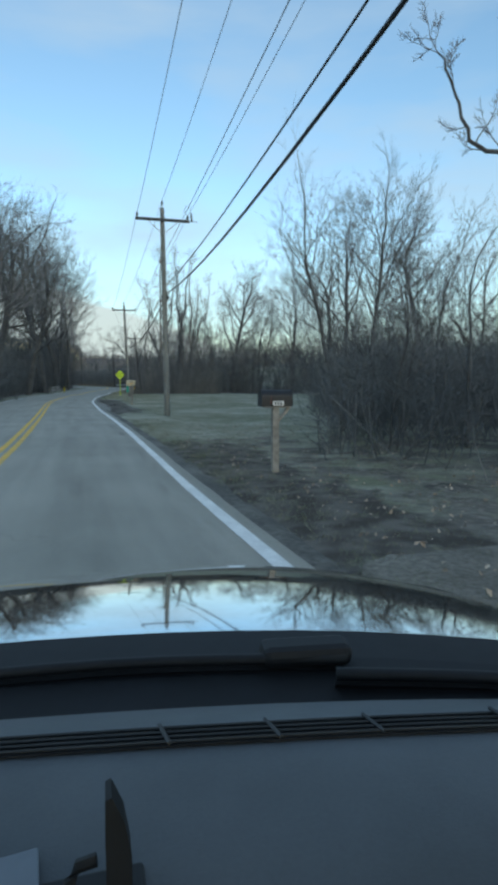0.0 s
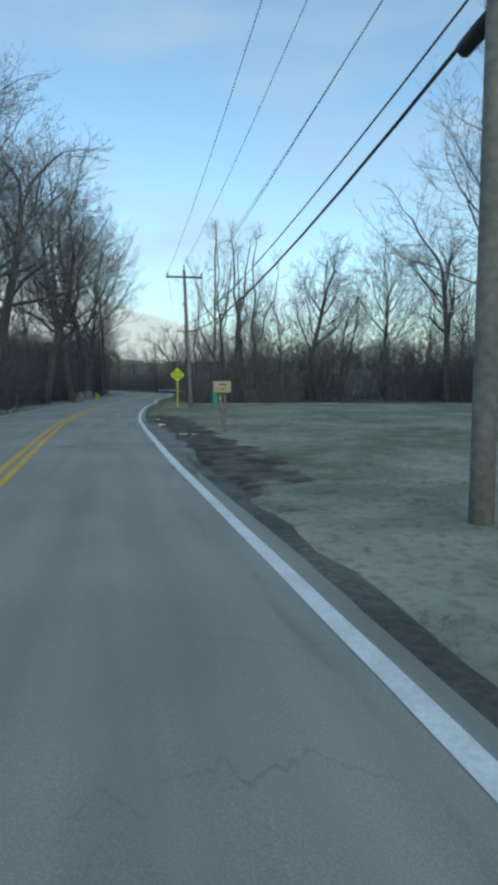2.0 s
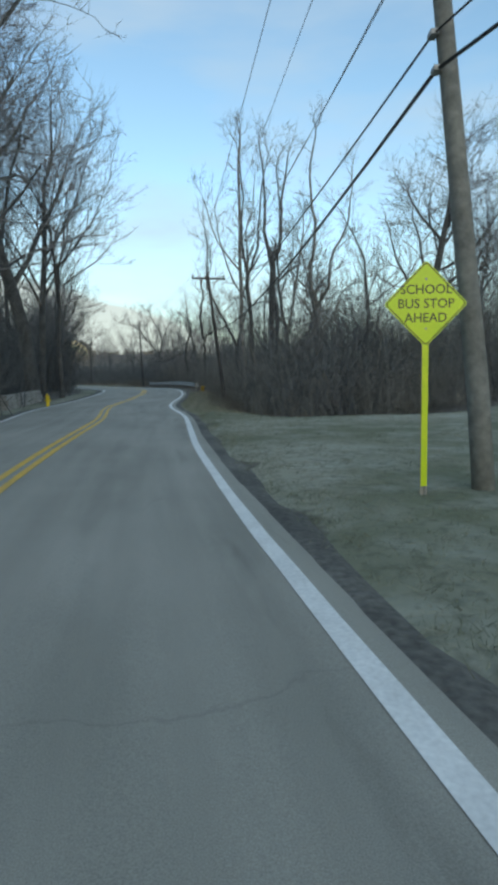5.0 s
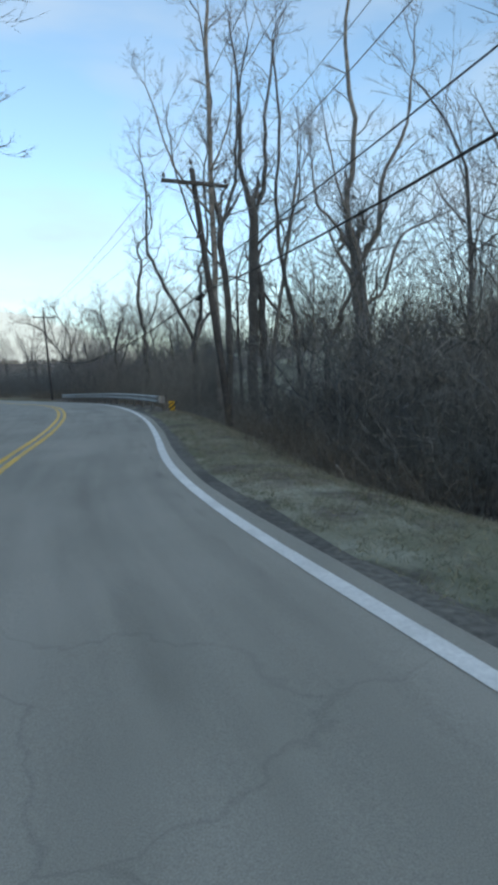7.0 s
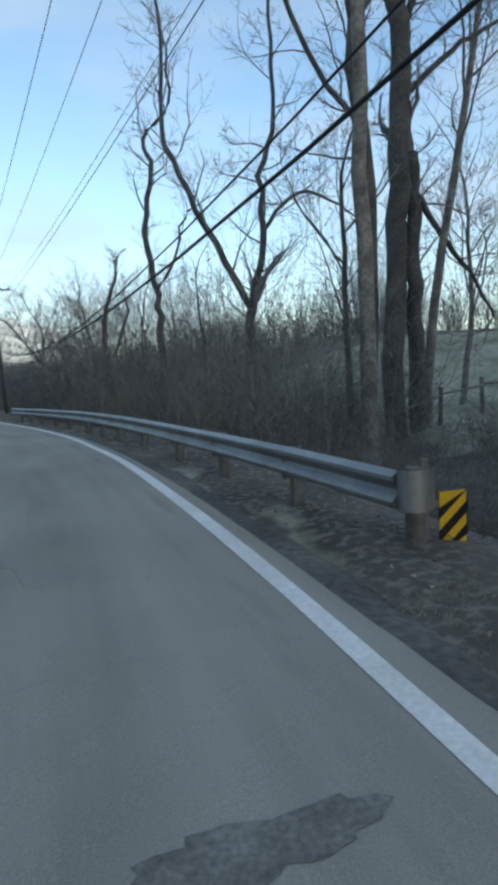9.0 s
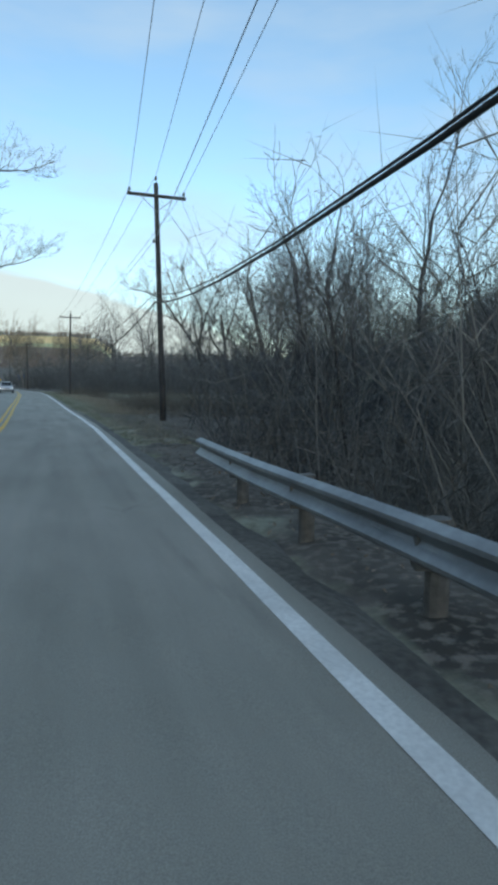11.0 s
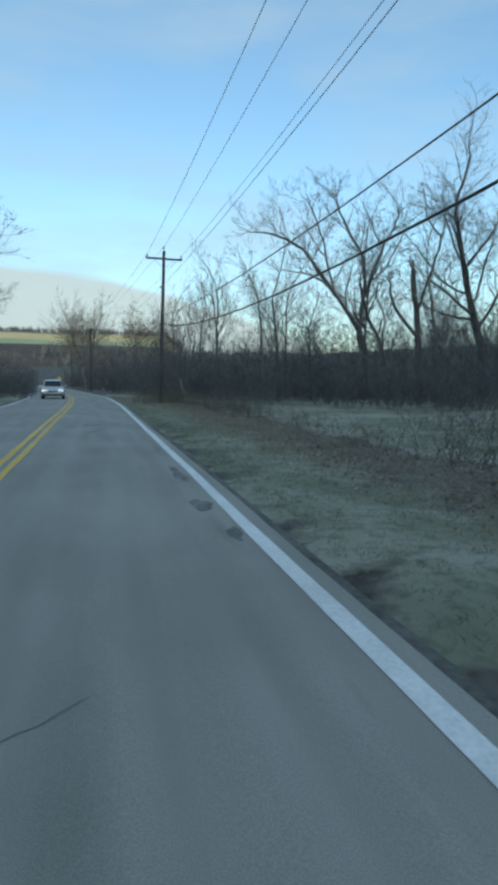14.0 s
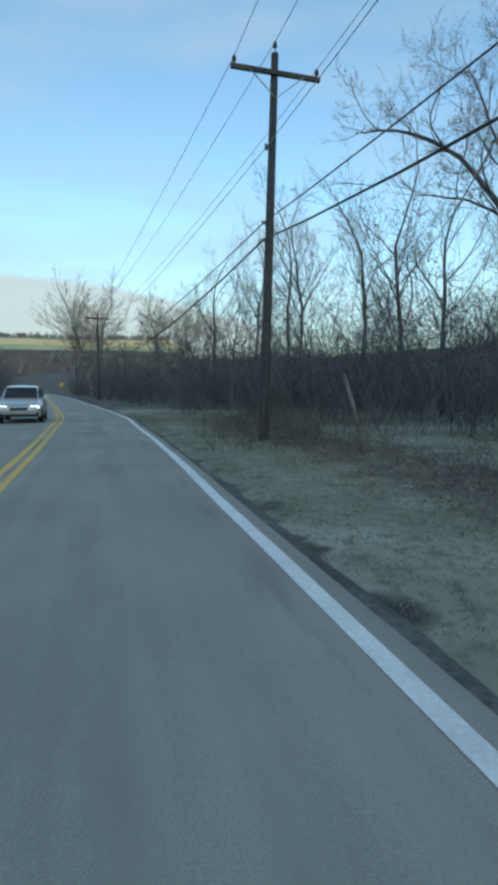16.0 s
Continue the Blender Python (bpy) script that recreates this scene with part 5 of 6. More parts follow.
limbed_tree("large spreading bare tree behind the weedy field", -40.3, 205.5, [
    ([(0.1, 0, -0.5), (0, 0, 3.4), (-0.6, 0, 6.7)], 0.38, 0.3),
    ([(-0.6, 0, 6.5), (-3.6, -0.2, 11), (-6.2, 0.2, 14.4), (-9.0, 0, 15.8), (-11.0, 0.4, 16.2)], 0.2, 0.05),
    ([(-0.6, 0, 6.5), (-0.2, 0.4, 12.5), (-1.8, 0.2, 16.0), (-3.2, 0, 19.0)], 0.2, 0.05),
    ([(-0.2, 0, 9.8), (1.3, -0.3, 14), (2.3, 0, 16), (2.8, 0.2, 17.6)], 0.16, 0.05),
    ([(-3.4, 0, 10.8), (-5.4, 0.4, 12.0), (-7.6, 0.2, 12.4)], 0.1, 0.04),
    ([(-3.0, 0, 10.2), (-4.2, 0.2, 14.8), (-5.6, 0.4, 18.8)], 0.12, 0.04)], 97, first=0.8, spray=2.6, every=0.6, branch=5.0)
limbed_tree("broken-topped dead tree with two bare antler limbs", -36.2, 199.5, [
    ([(0.3, 0, -0.5), (0.2, 0, 4), (-0.2, 0.2, 8), (-0.5, 0.1, 11.0)], 0.34, 0.2),
    ([(-0.1, 0, 7.5), (0.9, 0.2, 10.6), (1.5, 0, 13.2), (0.6, 0.2, 15.0), (0.1, 0.1, 17.2)], 0.13, 0.04),
    ([(1.5, 0, 13.0), (1.9, 0.2, 15.2), (1.6, 0.1, 17.0)], 0.07, 0.03),
    ([(0.1, 0, 5.2), (-1.9, 0.2, 8.0), (-2.4, 0.2, 10.2)], 0.16, 0.09)], 101, first=0.93, spray=0.9, every=2.2)
limbed_tree("bare tree with a limb reaching over the drive", 8.2, 14.6, [
    ([(0, 0, -0.3), (0.1, 0, 2.5), (-0.3, 0, 5.2), (-0.1, 0.1, 9)], 0.2, 0.07),
    ([(-0.25, 0, 5.0), (-1.4, -0.3, 6.6), (-2.1, -0.4, 7.0), (-2.85, -0.4, 7.35), (-3.3, -0.4, 8.4), (-3.75, -0.4, 9.3)], 0.085, 0.02),
    ([(-0.2, 0, 6.5), (-1.2, -0.2, 9), (-1.9, -0.3, 11.0), (-2.6, -0.3, 11.6)], 0.08, 0.02)], 105, first=0.6, spray=0.9, every=0.7)
limbed_tree("thin pale sapling at the wood's edge", -31.6, 194.0, [
    ([(0, 0, -0.2), (0.15, 0, 2.0), (-0.1, 0.1, 4.2), (0.1, 0, 5.6)], 0.05, 0.02)], 102, bark="bark_pale", first=0.6, spray=0.8, every=0.8)
rnd_y = random.Random(314)
for x0, x1, y0, y1, count, hs in ((-12, 40, 82, 100, 16, (8, 13)), (-27, -15, 126, 140, 6, (6, 10)), (-52, -18, 194, 214, 9, (8, 13)), (-44, -31, 62, 110, 14, (8, 13)), (-90, -68, 226, 262, 8, (8, 12))):
    for _ in range(count):
        x, y = rnd_y.uniform(x0, x1), rnd_y.uniform(y0, y1)
        if abs(road_offset(x, y)[0] + LANE) > LANE + 4:
            plant("young", x, y, rnd_y.uniform(*hs), rnd_y.uniform(0, 360))
RB = "leafless grey-brown scrub and saplings"
brush_band("brush", RB, [(1.9, 12.2), (3.3, 8.6), (7, 7), (14, 8), (14, 36), (4.4, 37), (3.5, 20)], 420, 3.5, 1, M["brush_dark"])
brush_band("brush", RB, [(5.5, 48), (9, 43), (20, 42), (30, 60), (9, 60)], 90, 4.6, 13, M["brush_dark"], r=0.014)
brush_band("brush", RB, [(-14, 76), (-6, 80), (8, 83), (34, 78), (50, 76), (50, 95), (0, 102), (-15, 98)], 420, 7.2, 2, M["brush_dark"], r=0.02)
brush_band("brush", RB, [(6, 99), (60, 92), (90, 120), (24, 130), (12, 112)], 190, 10.5, 22, M["brush_dark"], r=0.035, side=7)
brush_band("brush", RB, [(-26, 147), (4, 141), (40, 132), (60, 150), (0, 168)], 170, 9.0, 23, M["brush_dark"], r=0.035, side=7)
brush_band("brush", RB, [(-14.6, 77), (-15.5, 90), (-16.2, 94.5), (-16.8, 97), (-9, 97), (-4, 78)], 240, 3.8, 3, M["brush"], lean=0.18)
brush_band("brush", RB, [(-19.2, 107), (-21.4, 112), (-24, 118), (-28, 128), (-17, 132), (-14.5, 118), (-14.5, 110)], 250, 5.0, 4, M["brush"], r=0.01)
brush_band("brush", RB, [(-17.4, 97), (-18.8, 107), (-14, 111), (-6, 110), (-6, 99)], 130, 1.5, 35, M["brush"], r=0.008)
brush_band("brush", RB, [(-28, 128), (-31, 137.5), (-29.6, 146), (-24, 150), (-12, 142), (-14, 130)], 170, 6.0, 5, M["brush_dark"], r=0.013)
brush_band("brush", RB, [(-56, 192), (-47, 186), (-38, 181), (-24, 168), (-10, 160), (0, 178), (-30, 205), (-62, 222)], 540, 5.3, 6, M["brush_dark"], r=0.016)
brush_band("brush", RB, [(-95, 235), (-112, 262), (-150, 300), (-190, 290), (-140, 230), (-105, 215)], 150, 5.5, 12, M["brush_dark"], r=0.04)
brush_band("brush", RB, [(-30, 207), (0, 180), (40, 190), (10, 240), (-60, 260), (-62, 226)], 240, 9.5, 26, M["brush_dark"], r=0.04)
brush_band("brush", RB, [(-59, 195), (-75, 224), (-98, 262), (-120, 300), (-100, 310), (-60, 230)], 260, 5.5, 7, M["brush_dark"], r=0.025)
brush_band("brush", RB, [(-14.5, 28), (-19, 44), (-24.5, 62), (-28.5, 88), (-31, 104), (-40, 125), (-60, 130), (-45, 60), (-28, 20)], 480, 6.0, 8, M["brush_dark"], r=0.02)
brush_band("brush", RB, [(-21.5, 42), (-25.2, 58), (-28.2, 74), (-30.5, 92), (-35, 94), (-30, 52)], 230, 4.2, 29, M["brush_dark"], r=0.013)
brush_band("brush", RB, [(-46, 140), (-53, 152), (-68, 186), (-75, 195), (-90, 190), (-62, 140)], 200, 4.0, 9, M["brush_dark"], r=0.018)
brush_band("brush", RB, [(-68.5, 193), (-77, 209), (-90, 230), (-99, 228), (-84, 200), (-75, 190)], 110, 3.4, 10, M["brush_dark"], r=0.018)
brush_band("brush", RB, [(-33, 106), (-38.5, 122), (-49, 143), (-72, 142), (-60, 100)], 420, 9.5, 28, M["brush_dark"], r=0.04)


def field_fence():
    """Weathered posts with a rail, at the edge of the pale field behind the trees."""
    ob = thing("field_fence", "weathered grey post and rail fence beside the frosty field", "fence")
    spots = [(-14.0, 112.0), (-11.9, 112.6), (-9.8, 113.3), (-7.7, 113.8), (-5.6, 114.5)]
    last = None
    for k, (x, y) in enumerate(spots):
        z = gz(x, y)
        tilt = 0.06 * math.sin(k * 2.1)
        part("post", Build().tube([(x, y, z - 0.3), (x + tilt, y, z + 1.35)], [0.085, 0.075], 8), M["bark_pale"], ob)
        if last:
            part("rail", Build().tube([(last[0], last[1] - 0.1, last[2] + 1.1), (x, y - 0.1, z + 1.05)], [0.045, 0.04], 6), M["bark_pale"], ob)
        last = (x, y, z)


field_fence()


# ---- verge details ----
def scatter(count, seed, y0, y1, d0, d1, power=1.0):
    """Places beside the right edge line, thicker near it when power > 1."""
    rnd = random.Random(seed)
    i0, i1 = near_index(y0), near_index(y1)
    out = []
    for _ in range(count):
        i = rnd.randint(i0, i1)
        d = d0 + (d1 - d0) * rnd.random() ** power
        p = EDGE[i] + EDGE_N[i] * d + Vector((rnd.uniform(-0.5, 0.5), rnd.uniform(-0.5, 0.5)))
        out.append((p.x, p.y))
    z = ground_z([p[0] for p in out], [p[1] for p in out])
    return [(x, y, float(h)) for (x, y), h in zip(out, z)]


def verge_strip(y0, y1, d0, d1):
    """A four-cornered plot along the right edge line, from d0 to d1 off it."""
    i0, i1 = near_index(y0), near_index(y1)
    q = [EDGE[i] + EDGE_N[i] * d for i, d in ((i0, d0), (i1, d0), (i1, d1), (i0, d1))]
    return [(p.x, p.y) for p in q]


def grass_tufts(label, places, mat, seed, h=(0.035, 0.09), blades=9):
    """Short tufts of fine tapering blades, each leaning its own way."""
    rnd = random.Random(seed)
    b = Build()
    for x, y, z in places:
        hh = rnd.uniform(*h)
        for _ in range(blades):
            a = Vector((x + rnd.gauss(0, 0.07), y + rnd.gauss(0, 0.07), z - 0.015))
            hb = hh * rnd.uniform(0.5, 1.15)
            b.sliver(a, a + Vector((rnd.gauss(0, 0.75) * hb, rnd.gauss(0, 0.75) * hb, hb)), 0.0022 + hh * 0.016, rnd)
    solid("grass", b, mat, label, "grass", kind="stuff")


def fallen_leaves(places, seed):
    rnd = random.Random(seed)
    b = Build()
    vs, fs = [], []
    for x, y, z in places:
        r = rnd.uniform(0.02, 0.042)
        m = Matrix.Translation((x, y, z + rnd.uniform(0.012, 0.05))) @ Euler((rnd.gauss(0, 0.5), rnd.gauss(0, 0.5), rnd.uniform(0, 6.28))).to_matrix().to_4x4()
        k = len(vs)
        vs += [m @ Vector(p) for p in ((-r, 0, 0), (-r * 0.2, -r * 0.6, r * 0.25), (r, 0, 0), (-r * 0.2, r * 0.6, r * 0.25))]
        fs += [(k, k + 1, k + 2), (k, k + 2, k + 3)]
    b.add(vs, fs)
    solid("fallen_leaves", b, material("dead_leaf", (0.25, 0.195, 0.145), 0.85, second=(0.38, 0.32, 0.255), scale=0.7, fine=6, amount=0.3, island=0.45), "scattered brown fallen leaves on the verge", "leaves", kind="stuff")


def puddle(x, y, length, width, heading, seed):
    rnd = random.Random(seed)
    n = 22
    h = radians(heading)
    f, r = Vector((-math.sin(h), math.cos(h))), Vector((math.cos(h), math.sin(h)))
    out = []
    for k in range(n):
        a = 2 * math.pi * k / n
        q = 0.8 + 0.18 * math.sin(2 * a + seed) + 0.13 * math.sin(3 * a + 2 * seed) + rnd.uniform(-0.05, 0.05)
        p = f * (math.cos(a) * length / 2 * q) + r * (math.sin(a) * width / 2 * q)
        out.append((p.x, p.y))
    z = float(np.percentile(ground_z([x + p[0] for p in out], [y + p[1] for p in out]), 45))
    solid("puddle", Build().prism(out, 0.012, Matrix.Translation((x, y, z - 0.006))), M["water"], "shallow rain puddle on the muddy shoulder", "puddle", "puddles on the shoulder")


def build_driveway():
    gravel = material("pale_gravel", (0.23, 0.213, 0.178), 0.95, second=(0.145, 0.132, 0.108), scale=1.3, fine=18, amount=0.4, bump=1.0, bump_scale=25)
    b = Build()
    n, m = 26, 7
    vs, fs = [], []
    for i in range(n + 1):
        t = i / n
        cx, cy = 0.75 + 17 * t, 3.75 - 1.5 * t
        for k in range(m):
            o = (k / (m - 1) - 0.5) * (3.6 + 1.6 * (1 - t) ** 4) * min(1, 0.45 + 0.2 * i)
            w = 0.2 * math.sin(i * 1.7 + k) + 0.2 * math.sin(i * 0.73 + 2 * k) if k in (0, m - 1) else 0
            x, y = cx + o * 0.24, cy + o * 0.97 + w
            edge = abs(k - (m - 1) / 2) == (m - 1) / 2
            vs.append((x, y, max(gz(x, y), float(base_z(y)) - 0.02) + (-0.05 if edge else 0.015)))
    for i in range(n):
        for k in range(m - 1):
            fs.append((i * m + k, (i + 1) * m + k, (i + 1) * m + k + 1, i * m + k + 1))
    b.add(vs, fs)
    solid("driveway", b, gravel, "pale gravel driveway joining the road", "driveway", kind="structure", smooth=True)


def pull_off():
    """A worn asphalt apron that swells out of the road's edge and narrows again."""
    rnd = random.Random(21)
    i0, i1 = near_index(30), near_index(46)
    b = Build()
    m = 5
    for i in range(i0, i1 + 1):
        t = (i - i0) / (i1 - i0)
        wide = 0.2 + 0.95 * math.sin(math.pi * t) ** 0.8 + rnd.uniform(-0.07, 0.07) * (0 < t < 1)
        z0 = float(base_z(EDGE[i].y))
        for k in range(m):
            p = EDGE[i] + EDGE_N[i] * (0.1 + (wide - 0.1) * k / (m - 1))
            b.v.append((p.x, p.y, z0 + (0.003, 0.0, -0.012, -0.03, -0.13)[k]))
    for a in range(i1 - i0):
        for k in range(m - 1):
            b.f.append((a * m + k + 1, (a + 1) * m + k + 1, (a + 1) * m + k, a * m + k)[::-1])
            b.mi.append(0)
    return b


def stick(name, label, pts, r, mat, category):
    z = [gz(p[0], p[1]) for p in pts]
    solid(name, Build().tube([(p[0], p[1], zz + p[2]) for p, zz in zip(pts, z)], r, 6), mat, label, category, smooth=True)


M["water"] = material("puddle_water", (0.035, 0.035, 0.033), 0.04, second=(0.05, 0.048, 0.042), scale=2, fine=10, amount=0.1)
M["grass_dull"] = material("grass_dull", (0.165, 0.182, 0.122), 0.9, second=(0.25, 0.255, 0.19), scale=0.5, fine=3, amount=0.25, island=0.3)
M["grass_straw"] = material("grass_straw", (0.33, 0.315, 0.25), 0.9, second=(0.245, 0.235, 0.185), scale=0.5, fine=3, amount=0.25, island=0.3)
grass_tufts("short frosty green-grey verge grass", [p for p in scatter(16000, 1, 2, 78, 0.55, 12, 1.9) if not (24 < p[1] < 50 and road_offset(p[0], p[1])[0] < 2.4)], M["grass_dull"], 1)
grass_tufts("dry pale grass at the field's edge", [p for p in scatter(5000, 2, 22, 78, 0.8, 16, 1.4) if not (24 < p[1] < 50 and road_offset(p[0], p[1])[0] < 2.4)], M["grass_straw"], 2, (0.04, 0.09))
grass_tufts("tufted green grass along the shoulder", scatter(4500, 3, 74, 97, 0.55, 3.8, 1.2), M["grass_dull"], 3)
grass_tufts("dry straw among the green shoulder grass", scatter(6000, 13, 74, 97, 0.6, 4.2, 1.0), M["grass_straw"], 13, (0.03, 0.08))
grass_tufts("dry pale verge grass with weeds", scatter(2600, 4, 128, 200, 0.8, 12, 1.4) + scatter(9500, 14, 144, 200, 2.0, 4.8), M["grass_straw"], 4, (0.04, 0.13))
grass_tufts("dull green verge grass", scatter(15000, 5, 130, 200, 0.35, 3.4, 1.2), M["grass_dull"], 5, (0.03, 0.075))
fallen_leaves(scatter(5500, 6, 92, 150, 0.8, 7, 1.1) + scatter(900, 7, 150, 182, 1.5, 9, 1.1) + scatter(8500, 9, 144, 190, 2.3, 5.0) + scatter(1200, 8, 3, 20, 1.0, 6), 6)
WL = "tall dry brown weeds standing in the verge"
brush_band("weeds", WL, [(-31.5, 139), (-35, 152), (-41, 170), (-34, 176), (-24, 160), (-24, 146)], 110, 1.3, 31, M["weed"], stems=6, r=0.006, side=4)
for k, (y0, y1, d0, d1, count, high) in enumerate(((140, 153, 3.6, 11.0, 190, 1.15), (146, 160, 4.6, 5.8, 36, 0.8), (160, 171, 4.6, 5.6, 16, 0.65), (171, 179, 4.4, 6.0, 34, 0.9), (179, 188, 3.8, 5.0, 18, 0.6))):
    brush_band("weeds", WL, verge_strip(y0, y1, d0, d1), count, high, 40 + k, M["weed"], stems=6, r=0.006, side=4)
brush_band("weeds", WL, [(-55, 183), (-58.5, 194), (-56, 196), (-50, 184)], 60, 1.0, 33, M["weed"], stems=6, r=0.006, side=4)
brush_band("weeds", WL, [(-17.4, 80), (-17.8, 96), (-14, 96), (-13, 78)], 130, 1.1, 34, M["weed"], stems=6, r=0.006, side=4)
for k, (px, py, ln, wd) in enumerate(((-10.7, 42.0, 1.0, 0.5), (-11.3, 43.6, 1.3, 0.45), (-11.7, 45.6, 1.0, 0.4), (-8.95, 37.9, 2.0, 0.62), (-9.3, 39.6, 0.8, 0.35))):
    puddle(px, py, ln, wd, 17, k + 1)
build_driveway()
apron = material("apron_asphalt", (0.27, 0.262, 0.232), 0.9, second=(0.19, 0.184, 0.16), scale=1.4, fine=40, amount=0.3, bump=0.5, bump_scale=60)
solid("pavement", pull_off(), apron, "worn pale asphalt pull-off with a crumbling rim", "pavement", kind="structure", smooth=True)
pale_stick = material("dead_wood", (0.42, 0.38, 0.32), 0.9, second=(0.30, 0.27, 0.23), scale=2, fine=10, amount=0.3)
stick("fallen_branch", "bare pale fallen branch in the ditch", [(-15.8, 85.4, 0.05), (-16.0, 84.6, 0.35), (-16.15, 83.8, 0.3), (-16.2, 83.2, 0.05)], [0.03, 0.035, 0.03, 0.02], pale_stick, "branch")
stick("fallen_branch", "bare pale fallen branch in the ditch", [(-12.4, 86.2, 0.4), (-13.3, 86.0, 0.75), (-14.3, 85.6, 0.8)], [0.03, 0.03, 0.015], pale_stick, "branch")
stick("fallen_branch", "pale bent stem arching over the brush", [(-19.9, 120.0, 0.1), (-20.1, 120.2, 1.3), (-20.7, 120.2, 1.7), (-21.4, 120.0, 1.2)], [0.035, 0.03, 0.025, 0.015], pale_stick, "branch")
stick("stake", "leaning grey wooden stake in the weeds", [(-51.7, 183.3, -0.2), (-51.95, 183.4, 0.9), (-52.2, 183.5, 1.75)], [0.05, 0.045, 0.04], M["bark_pale"], "stake")
stick("marker_post", "thin white marker post at the wood's edge", [(-12.5, 92.5, -0.2), (-12.5, 92.5, 1.6)], [0.045, 0.045], M["line_white"], "post")


def build_far_signs():
    yel, blue, black = paint("far_sign_yellow", (0.75, 0.42, 0.02)), paint("far_sign_blue", (0.03, 0.10, 0.30)), M["cable"]
    x, y = -109.5, 276.5
    z = gz(x, y)
    ob = thing("road_sign", "small far yellow diamond warning sign", "road sign", facing(x, y, z, 29))
    part("sign_panel", Build().prism(rounded_diamond(0.54, 0.045), 0.006, pose(0, 2.1, 0)), yel, ob)
    part("post", Build().box((0.07, 2.9, 0.04), pose(0, 0.9, -0.03), 0.005), M["steel"], ob)
    x, y = -103.5, 278
    z = gz(x, y)
    ob = thing("road_sign", "far blue rectangular road sign on two posts", "road sign", facing(x, y, z, 29))
    part("sign_panel", Build().box((2.4, 1.5, 0.02), pose(0, 2.6, 0), 0.004), blue, ob)
    for s in (-0.9, 0.9):
        part("post", Build().box((0.1, 3.9, 0.06), pose(s, 1.4, -0.05), 0.005), M["steel"], ob)



def road_crack(d0, y0, d1, y1, width, seed):
    """An open, tar-dark crack wandering over the asphalt from one place to another."""
    rnd = random.Random(seed)
    n = max(6, int(math.hypot(y1 - y0, d1 - d0) / 0.09))
    vs, fs = [], []
    wander = 0.0
    for k in range(n + 1):
        t = k / n
        y, d = y0 + (y1 - y0) * t, d0 + (d1 - d0) * t
        wander = 0.9 * wander + rnd.gauss(0, 0.016)
        i = near_index(y)
        along = (EDGE[min(i + 1, len(EDGE) - 1)] - EDGE[i - 1]).normalized()
        p = EDGE[i] + along * ((y - EDGE[i].y) / along.y) + EDGE_N[i] * d
        side = EDGE_N[i] if abs(y1 - y0) > abs(d1 - d0) else along
        w = 0.3 * width * rnd.uniform(0.4, 1.2) * (0.3 if k in (0, n) else 1)
        z = float(base_z(y)) + float(np.interp(d, [-6.1, -4.6, -3.05, -1.5, 0, 0.3], [0, 0.02, 0.03, 0.02, 0, -0.012])) + 0.005
        for s in (-1, 1):
            q = p + side * (wander + s * w / 2)
            vs.append((q.x, q.y, z))
    for k in range(n):
        fs.append((2 * k, 2 * k + 1, 2 * k + 3, 2 * k + 2))
    b = Build()
    b.add(vs, fs)
    solid("road_crack", b, M["tar"], "dark open crack in the grey asphalt", "road crack", kind="structure")


M["tar"] = material("crack_tar", (0.11, 0.108, 0.1), 0.8, second=(0.18, 0.175, 0.16), scale=3, fine=30, amount=0.3)
for k, c in enumerate(((-0.45, 16.7, -0.35, 20.5, 0.025), (-0.35, 20.5, -0.6, 21.0, 0.02), (-0.35, 137.5, -0.3, 141.5, 0.025), (-0.35, 141.5, -0.8, 142.6, 0.02), (-1.9, 137.0, -1.6, 140.0, 0.02),
                       (-0.3, 145, -0.25, 151, 0.018), (-2.6, 151.5, -1.5, 152.2, 0.03), (-2.6, 166.3, -1.4, 166.8, 0.03), (-2.7, 181, -1.2, 181.6, 0.05),
                       (-0.2, 82.5, -0.35, 85.5, 0.03), (-1.6, 89, -2.4, 91.5, 0.025), (-2.8, 36.2, -1.7, 36.6, 0.03), (-2.4, 29.5, -1.4, 29.9, 0.03), (-2.2, 14, -1.4, 14.3, 0.035))):
    road_crack(*c, k)


def blotch(name, label, category, x, y, length, width, heading, seed, mat, lift=0.005, ragged=0.3, kind="structure"):
    """A thin ragged patch lying on the road or the verge."""
    rnd = random.Random(seed)
    n = 36
    h = radians(heading)
    f, r = Vector((-math.sin(h), math.cos(h))), Vector((math.cos(h), math.sin(h)))
    vs = []
    for k in range(n):
        a = 2 * math.pi * k / n
        q = 1 + ragged * (0.6 * math.sin(2 * a + seed) + 0.5 * math.sin(3 * a + 2 * seed) + 0.4 * math.sin(5 * a + seed * 3) + rnd.uniform(-0.5, 0.5))
        vs.append(f * (math.cos(a) * length / 2 * q) + r * (math.sin(a) * width / 2 * q) + Vector((x, y)))
    vs.append(Vector((x, y)))
    d = road_offset([v.x for v in vs], [v.y for v in vs])
    ground = ground_z([v.x for v in vs], [v.y for v in vs])
    out = []
    for v, o, g in zip(vs, d, ground):
        road = float(base_z(v.y)) + float(np.interp(o, [-6.1, -4.6, -3.05, -1.5, 0, 0.3], [0, 0.02, 0.03, 0.02, 0, -0.012]))
        out.append((v.x, v.y, (road if o < 0.3 else float(g)) + lift))
    b = Build()
    b.add(out, [(n, k, (k + 1) % n) for k in range(n)])
    solid(name, b, mat, label, category, kind=kind)


